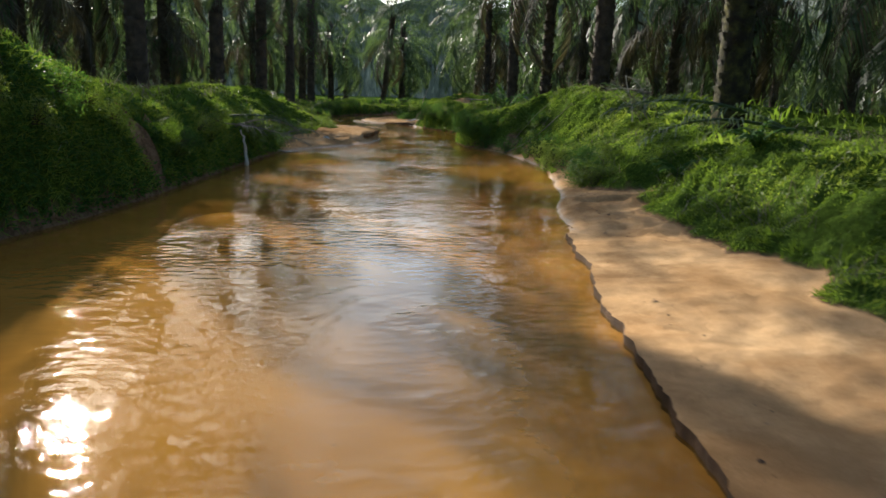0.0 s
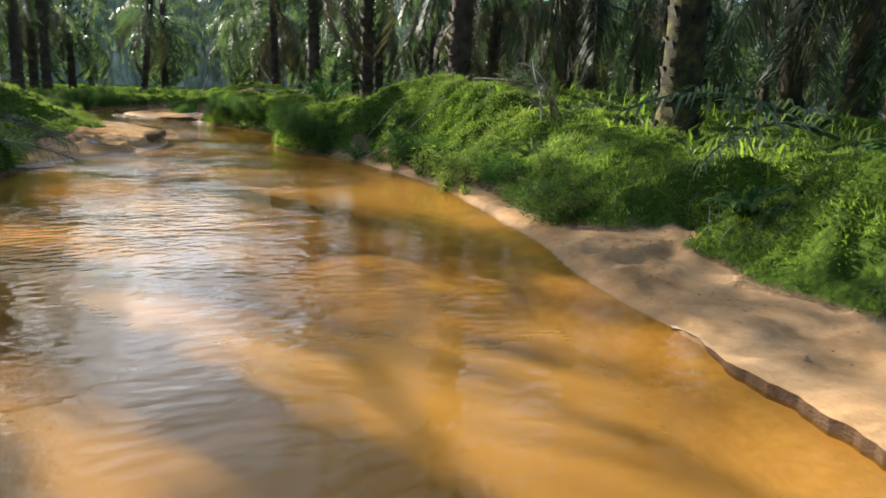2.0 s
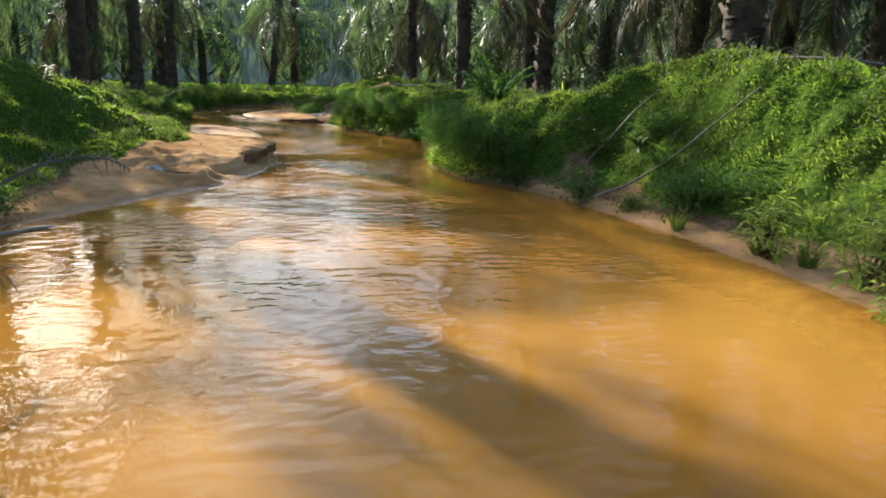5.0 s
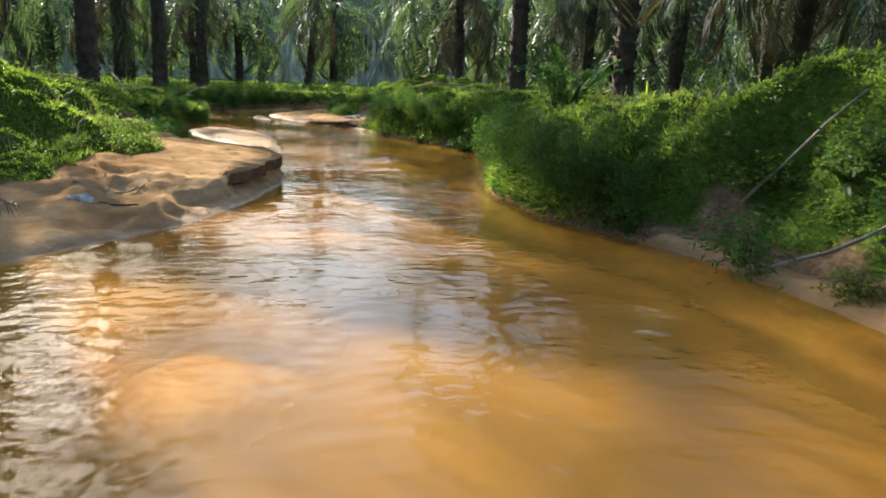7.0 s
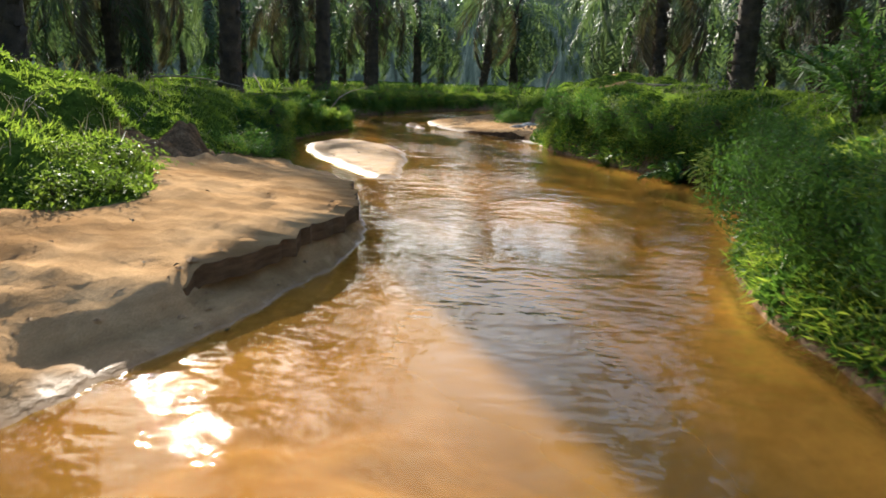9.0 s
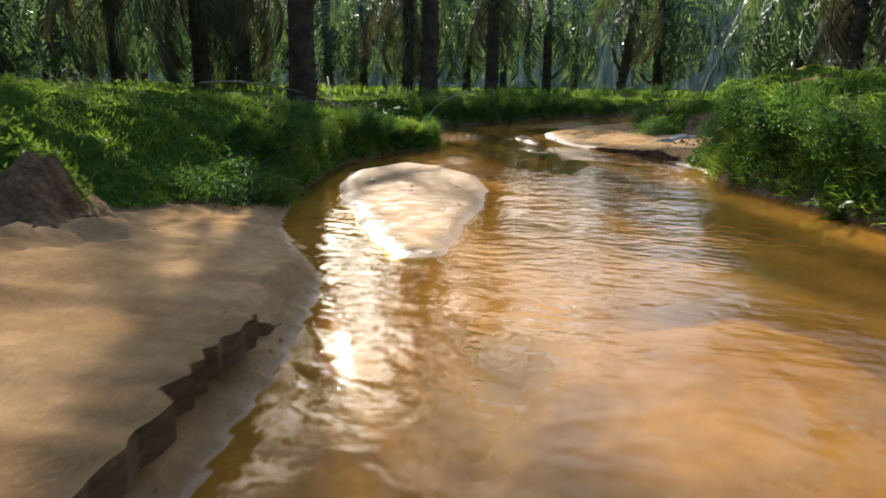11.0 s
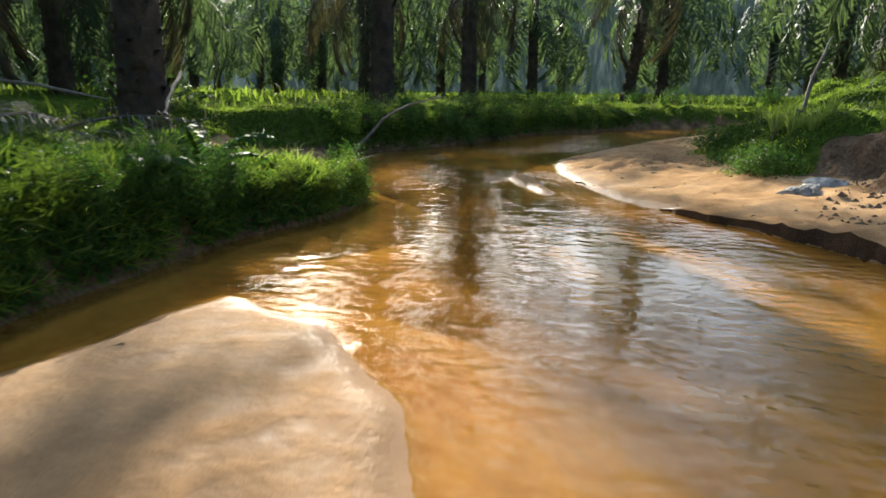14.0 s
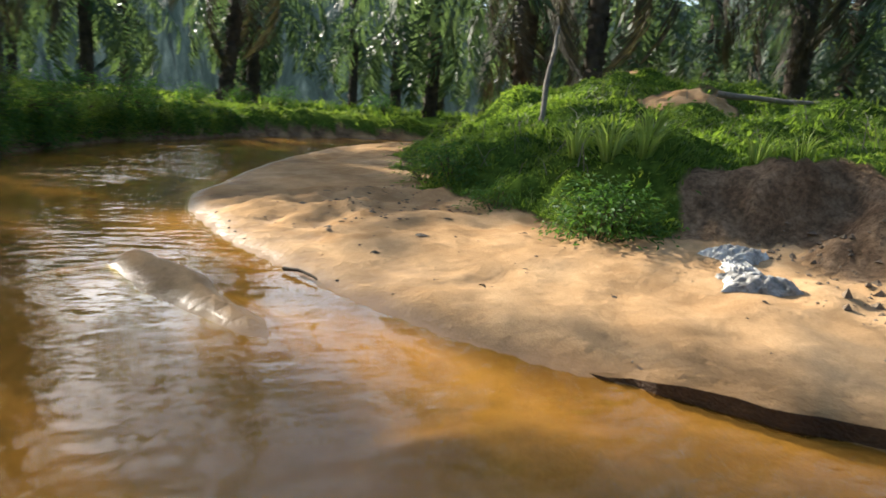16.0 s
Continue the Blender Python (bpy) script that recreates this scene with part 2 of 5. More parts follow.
M_SOIL = plain("dry_soil_clod", ((0.3, (0.10, 0.072, 0.048)), (0.7, (0.22, 0.16, 0.105))), 6.0, 0.95, 60.0, 0.02)
M_CLOD = plain("sand_clod", ((0.3, (0.26, 0.155, 0.078)), (0.7, (0.40, 0.255, 0.14))), 6.0, 0.95, 90.0, 0.02)

# ---- helpers for shapes ----


def mesh_np(name, verts, faces, mat, smooth=False):
    """A mesh from an array of places and one of faces, all with the same number of corners."""
    me = bpy.data.meshes.new(name)
    verts, faces = np.asarray(verts, np.float32), np.asarray(faces, np.int32)
    k = faces.shape[1]
    me.vertices.add(len(verts))
    me.vertices.foreach_set("co", verts.ravel())
    me.loops.add(faces.size)
    me.loops.foreach_set("vertex_index", faces.ravel())
    me.polygons.add(len(faces))
    me.polygons.foreach_set("loop_start", np.arange(0, faces.size, k, dtype=np.int32))
    me.polygons.foreach_set("use_smooth", np.full(len(faces), smooth))
    me.materials.append(mat)
    me.update(calc_edges=True)
    return me


def part_np(name, verts, faces, mat, parent=None, label="", smooth=False):
    ob = new(name, mesh_np(name, verts, faces, mat, smooth))
    ob.parent = parent
    if label:
        ob["label"] = label
    return ob


def tube(points, radii, sides=6):
    """Places and four-cornered faces of a tapered tube along points."""
    p = np.asarray(points, float)
    way = np.gradient(p, axis=0)
    way /= np.linalg.norm(way, axis=1)[:, None] + 1e-9
    ref = np.where(np.abs(way[:, 2:3]) > 0.9, np.array([[1.0, 0, 0]]), np.array([[0, 0, 1.0]]))
    u = np.cross(way, ref)
    u /= np.linalg.norm(u, axis=1)[:, None]
    v = np.cross(way, u)
    a = np.linspace(0, 2 * np.pi, sides, endpoint=False)
    ring = u[:, None] * np.cos(a)[None, :, None] + v[:, None] * np.sin(a)[None, :, None]
    verts = (p[:, None] + ring * np.asarray(radii)[:, None, None]).reshape(-1, 3)
    i, j = np.meshgrid(np.arange(len(p) - 1), np.arange(sides), indexing="ij")
    j2 = (j + 1) % sides
    faces = np.stack([i * sides + j, i * sides + j2, (i + 1) * sides + j2, (i + 1) * sides + j], -1).reshape(-1, 4)
    return verts, faces


def joined(pieces):
    vs, fs, n = [], [], 0
    for v, f in pieces:
        vs.append(v)
        fs.append(np.asarray(f) + n)
        n += len(v)
    return np.concatenate(vs), np.concatenate(fs)


def leaf_quads(base, way, normal, length, width, fold=0.25):
    """Rhombic leaves, one a row: base, tip direction, face normal, length, width."""
    side = np.cross(way, normal)
    side /= np.linalg.norm(side, axis=1)[:, None] + 1e-9
    ln, wd = length[:, None], width[:, None]
    a, c = base, base + way * ln - normal * ln * fold
    mid = base + way * ln * 0.45
    b, d = mid + side * wd / 2, mid - side * wd / 2
    v = np.stack([a, b, c, d], 1).reshape(-1, 3)
    return v, np.arange(len(base) * 4).reshape(-1, 4)


def blades(base, lean, height, width, r):
    """Bent grass blades of two four-cornered pieces, the second nearly pointed."""
    n = len(base)
    ang = r.uniform(0, 2 * np.pi, n)
    side = np.stack([np.cos(ang), np.sin(ang), np.zeros(n)], 1) * width[:, None] / 2
    up = np.array([0, 0, 1.0])
    mid = base + up * height[:, None] * 0.6 + lean * height[:, None] * 0.35
    tip = base + up * height[:, None] * 0.85 + lean * height[:, None] * 1.0
    v = np.stack([base - side, base + side, mid + side * 0.8, mid - side * 0.8, tip + side * 0.12, tip - side * 0.12], 1).reshape(-1, 3)
    o = np.arange(n)[:, None] * 6
    f = np.stack([o + [0, 1, 2, 3], o + [3, 2, 4, 5]], 1).reshape(-1, 4)
    return v, f


def fbm(x, y, scale, seed, octaves=4):
    """Smooth noise about 0, roughly -1 to 1, from summed waves of random heading."""
    r = np.random.default_rng(seed)
    out, amp, tot = np.zeros_like(x, float), 1.0, 0.0
    for o in range(octaves):
        layer = np.zeros_like(out)
        for _ in range(5):
            a, ph, k = r.uniform(0, 2 * np.pi), r.uniform(0, 2 * np.pi), r.uniform(0.7, 1.4) * 2 * np.pi / scale * 2**o
            layer = layer + np.sin(k * (x * np.cos(a) + y * np.sin(a)) + ph + 0.8 * np.sin(0.6 * k * (y * np.cos(a) - x * np.sin(a)) + 2 * ph))
        out, tot, amp = out + amp * layer / 2.2, tot + amp, amp * 0.5
    return out / tot


# ---- the lie of the land ----
# shorelines: y along the stream, x of the water's edge
RIGHT = [(-40, 2.6), (-10, 3.0), (5, 3.35), (7, 3.5), (9, 3.75), (10.6, 3.9), (12.6, 4.1), (13.7, 4.45), (15.5, 4.65), (17.4, 4.9), (19, 4.9), (21, 4.7), (22.8, 4.4),
         (23.4, 4.05), (24.2, 3.6), (25.7, 3.4), (26.8, 3.5), (28.3, 4.2), (30, 4.6), (31.2, 4.4), (32, 4.1), (32.8, 3.5), (34.3, 2.85), (35.2, 2.45),
         (36.8, 2.15), (37.8, 1.55), (38.4, 1.15), (39.1, 0.5), (39.6, 0.0), (40.6, -0.5), (41.6, -0.85), (42.9, -1.2), (44, -1.1), (45.5, -0.7), (48.2, 0.1), (51.4, 1.4),
         (54, 3.0), (55.2, 6.0), (56, 13.0), (57, 40.0)]
LEFT = [(-40, -3.5), (-10, -3.0), (5, -2.6), (9.5, -2.2), (10.5, -2.0), (12.3, -1.85), (14.5, -1.75), (17.2, -1.65), (20.8, -1.5), (21.8, -0.95), (22.6, -0.45), (23.4, 0.1), (24.2, 0.35),
        (25.1, 0.58), (26.2, 0.78), (27.2, 0.74), (28.3, 0.42), (29.6, 0.0), (30.3, -0.6), (31.2, -1.3), (32.2, -1.75), (33.1, -2.1), (34.9, -2.6), (36.7, -2.65),
        (38, -2.35), (39.0, -2.45), (39.8, -3.2), (40.8, -4.4), (41.6, -5.0), (42.6, -4.7), (43.9, -4.3), (46, -3.5), (49.7, -2.6), (51.7, -1.4), (54, -0.3), (56, 2.4), (57.2, 6.0), (58.2, 13.0), (59.5, 40.0)]
# right bank: y, sand width, step of the sand's edge, bank height, width of the rise
RSIDE = np.array([(-40, 2.0, .06, 1.0, 1.5), (5, 2.0, .055, 1.0, 1.6), (8.6, 1.65, .055, 1.0, 1.6), (10, 1.3, .05, 1.0, 1.5), (11.2, .95, .05, 1.0, 1.5), (12.4, 1.15, .07, 1.0, 2.2), (13.2, 1.3, .06, .95, 3.2), (13.9, .5, .06, .95, 1.7),
                  (16, .38, .06, .98, 1.9), (17.6, .5, .05, 1.05, 2.1), (18.6, .5, .05, 1.12, 2.1), (20.3, .34, .05, 1.5, 2.1), (22.4, .30, .05, 1.75, 1.8), (23.2, .12, .12, 1.6, 2.0), (23.8, .02, .2, 1.3, 2.2), (25, .02, .2, 1.15, 2.0), (26.5, .02, .2, 1.02, 1.7), (28.5, .05, .12, 1.1, 1.5), (30.5, .08, .1, 1.1, 1.5), (33, .02, .2, 1.12, 1.3),
                  (35.6, .03, .25, 1.05, 1.2), (37.2, .35, .17, .85, .35), (38.2, .95, .11, .80, .6), (38.9, 1.35, .055, .78, .65), (39.4, 1.6, .03, .78, .65), (40, 1.95, .03, .78, .65), (40.6, 2.45, .03, .74, .65), (41.2, 1.95, .03, .60, 1.0),
                  (42, 2.0, .03, .65, 1.0), (44, 2.1, .03, .65, 1.2), (48, 1.8, .03, 0.55, 1.6), (52, 1.4, .03, .5, 1.5), (60, .4, .05, .5, 1.5), (200, .4, .05, .8, 2.0)])
LSIDE = np.array([(-40, .03, .2, 1.8, 1.8), (5, .03, .2, 2.95, 1.7), (9, .03, .2, 2.85, 1.7), (11, .03, .2, 2.25, 1.6), (13, .03, .2, 1.7, 1.4), (16, .05, .15, 1.35, 1.5), (20.5, .05, .1, 1.25, 1.5), (21.6, .4, .05, 1.1, 2.2), (22.6, .9, .05, 1.05, 2.6),
                  (24, 1.6, .10, 1.05, 2.8), (25, 1.85, .22, 1.05, 2.8), (26.1, 1.4, .28, 1.05, 2.9), (27, 1.6, .28, 1.05, 2.6), (28.5, 1.95, .22, 1.05, 1.2), (30, 1.2, .10, 1.0, .9), (31.5, .4, .05, .92, 1.4), (32.6, .05, .15, .84, 1.7), (36, .03, .25, .70, 1.5),
                  (38, .03, .2, .38, .9), (39.2, .05, .15, .30, 1.0), (40.5, .4, .04, .80, 3.2), (42, .3, .04, .75, 3.0), (43, .05, .15, .6, .6), (48, .03, .2, .6, .6), (54, .03, .15, .55, .8), (60, .05, .1, .6, 1.5), (200, .4, .05, .8, 2.0)])
# places where the soil or the sand lies bare: x, y, radius, up to this height
BARE = np.array([(2.45, 40.7, 0.45, 0.70), (2.75, 40.2, 0.5, 0.72), (2.2, 38.9, 0.5, 0.72), (-2.5, 13.4, 0.3, 1.0), (4.75, 18.0, 0.3, 0.5), (1.75, 39.0, 0.55, 0.66), (2.1, 39.6, 0.55, 0.68), (2.35, 40.05, 0.38, 0.66), (1.8, 38.4, 0.5, 0.62), (1.95, 37.8, 0.45, 0.55), (4.75, 22.75, 0.15, 0.5), (-1.6, 28.7, 0.45, 0.62), (-1.5, 29.35, 0.5, 0.66), (-1.45, 30.0, 0.45, 0.62), (4.98, 17.2, 0.38, 0.62), (5.1, 18.2, 0.3, 0.58), (4.95, 20.0, 0.25, 0.5), (4.83, 21.7, 0.2, 0.45),
                 (-2.35, 12.9, 0.34, 1.1)])
SANDY = [(-5.2, 40.9, 0.45), (-5.9, 41.4, 0.35), (4.7, 46.4, 0.25), (4.6, 44.6, 0.4), (5.35, 13.0, 0.3), (5.6, 13.25, 0.25)]
# trampled or slumped sand: x, y, radius, relief
ROUGH = [(-0.3, 23.8, 1.0, .05), (-0.9, 24.6, 0.7, .045), (4.9, 12.6, 0.9, .07), (5.2, 10.6, 0.8, .04), (0.1, 42.6, 0.9, .07), (-0.2, 26.8, 0.9, .03)]
# sand shoals just under the water: x, y, half width, half length, depth
SHOALS = [(2.7, 12.9, 1.6, 1.7, .05), (-0.4, 11.6, 0.9, 1.0, .06), (1.3, 23.4, 1.2, 0.9, .05), (0.9, 20.4, 0.6, 1.1, .07), (2.3, 28.9, 0.9, 2.1, .05), (3.9, 31.0, 0.6, 0.9, .05), (-1.5, 36.7, 1.0, 1.2, .04), (0.0, 39.0, 1.0, 0.7, .05), (-0.3, 30.5, 0.6, 0.8, .05), (-0.9, 34.0, 1.4, 2.4, .08)]
# rounded mounds on the banks: x, y, height, radius
MOUNDS = [(4.7, 46.2, 0.72, 2.4), (8.0, 45.2, 0.55, 3.2), (-5.0, 26.0, 0.55, 2.3), (3.4, 34.6, 0.15, 1.2)]


def dense(line):
    p = np.array(line, float)
    y = np.concatenate([np.linspace(p[0, 0], 0, 20, endpoint=False), np.arange(0, 54, 0.2), np.linspace(54, p[-1, 0], 20)])
    x = np.interp(y, p[:, 0], p[:, 1])
    x = x + 0.05 * fbm(y, 0 * y, 1.4, 5, 3) * (y < 54)
    for _ in range(2):
        x[1:-1] = 0.25 * x[:-2] + 0.5 * x[1:-1] + 0.25 * x[2:]
    return np.stack([x, y], 1)


RLINE, LLINE = dense(RIGHT), dense(LEFT)
ISLAND = np.array([(-1.75, 33.2), (-2.15, 34.3), (-1.9, 35.6), (-1.2, 35.3), (-0.55, 34.6), (-0.1, 33.5), (0.15, 32.5), (0.22, 31.7), (0.38, 30.5), (0.1, 30.3), (-0.55, 31.2), (-1.2, 32.2)])
ISLET = np.array([(-1.47, 41.10), (-1.28, 41.18), (-1.02, 40.80), (-0.82, 40.2), (-0.72, 39.72), (-0.93, 39.98), (-1.24, 40.5)])


STEPS = np.concatenate([np.arange(-1.0, 1.01, 0.125), [-6, -4, -3, -2.2, -1.7, -1.3, 1.3, 1.7, 2.2, 3, 4, 6]])


def near_shore(x, y, line):
    """Distance to a shoreline, which has one x for each y."""
    at_y = np.interp(y, line[:, 1], line[:, 0])
    slope = np.interp(y, line[:, 1], np.gradient(line[:, 0], line[:, 1]))
    best = (x - at_y) ** 2 / (1 + slope**2)
    for k in STEPS:
        best = np.minimum(best, (x - np.interp(y + k, line[:, 1], line[:, 0])) ** 2 + k * k)
    return np.sqrt(best)


def near_line(x, y, line):
    """Distance to a polyline."""
    best = np.full(x.shape, 1e9)
    for a, b in zip(line[:-1], line[1:]):
        d = b - a
        t = np.clip(((x - a[0]) * d[0] + (y - a[1]) * d[1]) / (d @ d), 0, 1)
        best = np.minimum(best, (x - a[0] - t * d[0]) ** 2 + (y - a[1] - t * d[1]) ** 2)
    return np.sqrt(best)


def inside(x, y, ring):
    """Signed distance into a closed ring, positive inside."""
    d = near_line(x, y, np.vstack([ring, ring[:1]]))
    c = np.zeros(x.shape, bool)
    for a, b in zip(ring, np.roll(ring, -1, 0)):
        hit = ((a[1] > y) != (b[1] > y)) & (x < (b[0] - a[0]) * (y - a[1]) / (b[1] - a[1] + 1e-12) + a[0])
        c ^= hit
    return np.where(c, d, -d)


def smooth(t):
    t = np.clip(t, 0, 1)
    return t * t * (3 - 2 * t)


def profile(d, y, x, table, seed, back=0.19):
    w, s, hb, rw = (np.interp(y, table[:, 0], table[:, k]) for k in (1, 2, 3, 4))
    w = w * (1 + 0.16 * fbm(x, y, 1.6, seed) * (1 - 0.85 * np.exp(-(((y - 39.4) / 2.2) ** 2))))
    cut = back * (1 + 0.30 * fbm(x, y, 0.9, seed + 7, 3)) * (np.interp(y, (25.0, 26.2, 28.0), (1.3, 0.45, 0.6)) if seed == 31 else 1.0)
    cutting = smooth((s - 0.05) / 0.05) * smooth((w - 0.3) / 0.5)
    cut = np.maximum(cut, 0.03)
    ledge = s * (cutting * (0.14 * smooth(d / 0.03) + 0.12 * np.clip(d / cut, 0, 1) + 0.74 * smooth((d - cut) / 0.06)) + (1 - cutting) * smooth(d / 0.18))
    sand = ledge + 0.075 * np.minimum(d, w) + (0.025 * fbm(x, y, 1.3, seed + 1) + 0.012 * fbm(x, y, 0.35, seed + 8, 3)) * smooth(d / 0.4)
    sand = sand + cutting * 0.014 * fbm(x, y, 0.22, seed + 9, 3) * smooth(d / 0.05) * (1 - smooth((d - 0.30) / 0.2))
    top = hb * (1 + 0.10 * fbm(x, y, 7.0, seed + 2, 2))
    far = smooth((d - w - rw - 1.0) / 7.0)
    top = top + (0.95 - top) * 0.6 * far
    for mx, my, mh, mr in MOUNDS:
        top = top + mh * np.exp(-((x - mx) ** 2 + (y - my) ** 2) / mr**2)
    t = np.clip((d - w) / rw, 0, 1)
    dome = smooth((0.16 - w) / 0.1)
    rise = (1 - dome) * smooth(t) ** 0.8 + dome * (1 - (1 - t) ** 2.4) ** 0.8
    lumps = (0.12 * fbm(x, y, 1.5, seed + 3, 3) + 0.03 * fbm(x, y, 0.42, seed + 4, 3)) * smooth((d - w) / 0.5)
    lumps = lumps + 0.07 * fbm(x, y, 0.34, seed + 6, 2) * 4 * rise * (1 - rise) * smooth((d - w) / 0.1) * 0.5
    c = np.clip((d - w) / 0.22 + np.where(w < 0.15, 0.9, 0.45), 0, 1)
    return sand + (top - sand) * rise + lumps, c


def land(x, y):
    """Height of the ground and how far it is covered with plants, at arrays of places."""
    x, y = np.asarray(x, float), np.asarray(y, float)
    dr, dl = near_shore(x, y, RLINE), near_shore(x, y, LLINE)
    xr, xl = np.interp(y, RLINE[:, 1], RLINE[:, 0]), np.interp(y, LLINE[:, 1], LLINE[:, 0])
    far_y = y > 59.5
    on_r, on_l = (x > xr) & ~far_y, (x < xl) | far_y
    zr, cr = profile(dr, y, x, RSIDE, 11, 0.05)
    zl, cl = profile(dl, y, x, LSIDE, 31)
    dw = np.minimum(dr, dl)
    bed = -0.02 - 0.42 * smooth(dw / 1.3) + 0.10 * fbm(x, y, 3.2, 51, 3) * smooth(dw / 0.8)
    bed = np.minimum(bed, -0.015)
    ragged = 0.22 * fbm(x, y, 1.6, 53, 3)
    for sx, sy, ra, rb, top in SHOALS:
        q = np.hypot((x - sx) / ra, (y - sy) / rb) + ragged
        bed = np.maximum(bed, -top - 0.40 * smooth((q - 0.15) / 1.5))
    shape = 0.03 * fbm(x, y, 0.9, 61, 3)
    for ring, top in ((ISLAND, 0.04), (ISLET, 0.09)):
        di = inside(x, y, ring) + shape
        bed = np.maximum(bed, np.where(di > 0, top * smooth(di / 0.17) + 0.004, di * 0.28))
    rough = np.zeros(x.shape)
    for qx, qy, qr, qa in ROUGH:
        rough = rough + qa * np.exp(-((x - qx) ** 2 + (y - qy) ** 2) / qr**2)
    near = np.where(rough > 0.001)
    rough[near] *= fbm(x[near], y[near], 0.75, 71, 3) + 0.5 * np.abs(fbm(x[near], y[near], 0.4, 72, 2))
    zr, zl = zr + rough * smooth(dr / 0.25), zl + rough * smooth(dl / 0.25)
    bare = np.zeros(x.shape)
    for bx, by, br, _ in BARE:
        bare = np.maximum(bare, np.exp(-(((x - bx) ** 2 + (y - by) ** 2) / (br * 1.1) ** 2) ** 2))
    near = np.where(bare > 0.02)
    crumbled = np.zeros(x.shape)
    crumbled[near] = (0.06 * fbm(x[near], y[near], 0.42, 73, 3) + 0.035 * np.abs(fbm(x[near], y[near], 0.2, 74, 2))) * bare[near]
    zr, zl = zr + crumbled * smooth((zr - 0.12) / 0.15), zl + crumbled * smooth((zl - 0.12) / 0.15)
    z = np.where(on_r, zr, np.where(on_l, zl, bed))
    edge = np.where(dr < dl, np.interp(y, RSIDE[:, 0], RSIDE[:, 1]), np.interp(y, LSIDE[:, 0], LSIDE[:, 1]))
    c = np.where(on_r, cr, np.where(on_l, cl, np.where(edge < 0.15, 0.9 * (1 - smooth(dw / 0.25)), 0.0)))
    ragged = 1 + 0.5 * fbm(x, y, 0.9, 78, 3)
    for sx, sy, sr in SANDY:
        c = c * smooth((np.hypot(x - sx, y - sy) - sr * ragged) / 0.3 + 0.2)
    return z, c


def planted(x, y, c, z):
    """How thickly plants cover the ground, 0 to 1."""
    g = np.array(c, float) * smooth((z - 0.06) / 0.16)
    rag = fbm(x, y, 0.8, 77, 3)
    for bx, by, br, top in BARE:
        near = 1 - smooth((np.hypot(x - bx, y - by) - br * (1 + 0.45 * rag)) / 0.25)
        g = g * (1 - near * (1 - smooth((z - top - 0.12 * rag) / 0.12)))
    return g


def stepped(a, b, fine, lo, hi, grow=1.12):
    """Coordinates fine between a and b, and ever coarser out to lo and hi."""
    mid = list(np.arange(a, b + 1e-6, fine))
    s, left = fine, [a]
    while left[-1] > lo:
        s *= grow
        left.append(left[-1] - s)
    s, right = fine, [b]
    while right[-1] < hi:
        s *= grow
        right.append(right[-1] + s)
    return np.array(left[:0:-1] + mid + right[1:])


gx, gy = stepped(-4.6, 6.4, 0.062, -900, 900), stepped(4.0, 50.0, 0.068, -900, 1500, 1.08)
GX, GY = np.meshgrid(gx, gy)
GZ, GC = land(GX.ravel(), GY.ravel())
nx, ny = len(gx), len(gy)
ii, jj = np.meshgrid(np.arange(ny - 1), np.arange(nx - 1), indexing="ij")
quads = np.stack([ii * nx + jj, ii * nx + jj + 1, (ii + 1) * nx + jj + 1, (ii + 1) * nx + jj], -1).reshape(-1, 4)
me = mesh_np("ground", np.stack([GX.ravel(), GY.ravel(), GZ], 1), quads, M_GROUND, True)
at = me.attributes.new("cover", "FLOAT", "POINT")
at.data.foreach_set("value", GC.astype(np.float32))
at = me.attributes.new("green", "FLOAT", "POINT")
at.data.foreach_set("value", planted(GX.ravel(), GY.ravel(), GC, GZ).astype(np.float32))
ground = tagged(new("ground", me), "orange sand banks and dark soil of a stream", "ground", kind="structure")

# the water's sheet covers the bed and ends a little inside the banks
wx, wy = np.arange(-7.0, 16.0, 0.17), np.concatenate([np.arange(-40, 0, 1.0), np.arange(0, 60.5, 0.17)])
WX, WY = np.meshgrid(wx, wy)
WZ, _ = land(WX.ravel(), WY.ravel())
ii, jj = np.meshgrid(np.arange(len(wy) - 1), np.arange(len(wx) - 1), indexing="ij")
wq = np.stack([ii * len(wx) + jj, ii * len(wx) + jj + 1, (ii + 1) * len(wx) + jj + 1, (ii + 1) * len(wx) + jj], -1).reshape(-1, 4)
wq = wq[(WZ[wq].min(1) < 0.03)]
used, back = np.unique(wq, return_inverse=True)
me = mesh_np("water", np.stack([WX.ravel(), WY.ravel(), np.zeros(WX.size)], 1)[used], back.reshape(-1, 4), M_WATER, True)
at = me.attributes.new("depth", "FLOAT", "POINT")
at.data.foreach_set("value", np.maximum(-WZ[used], 0).astype(np.float32))
water = tagged(new("water", me), "silty orange-brown stream water with small ripples", "water", kind="structure")

# ---- palms ----


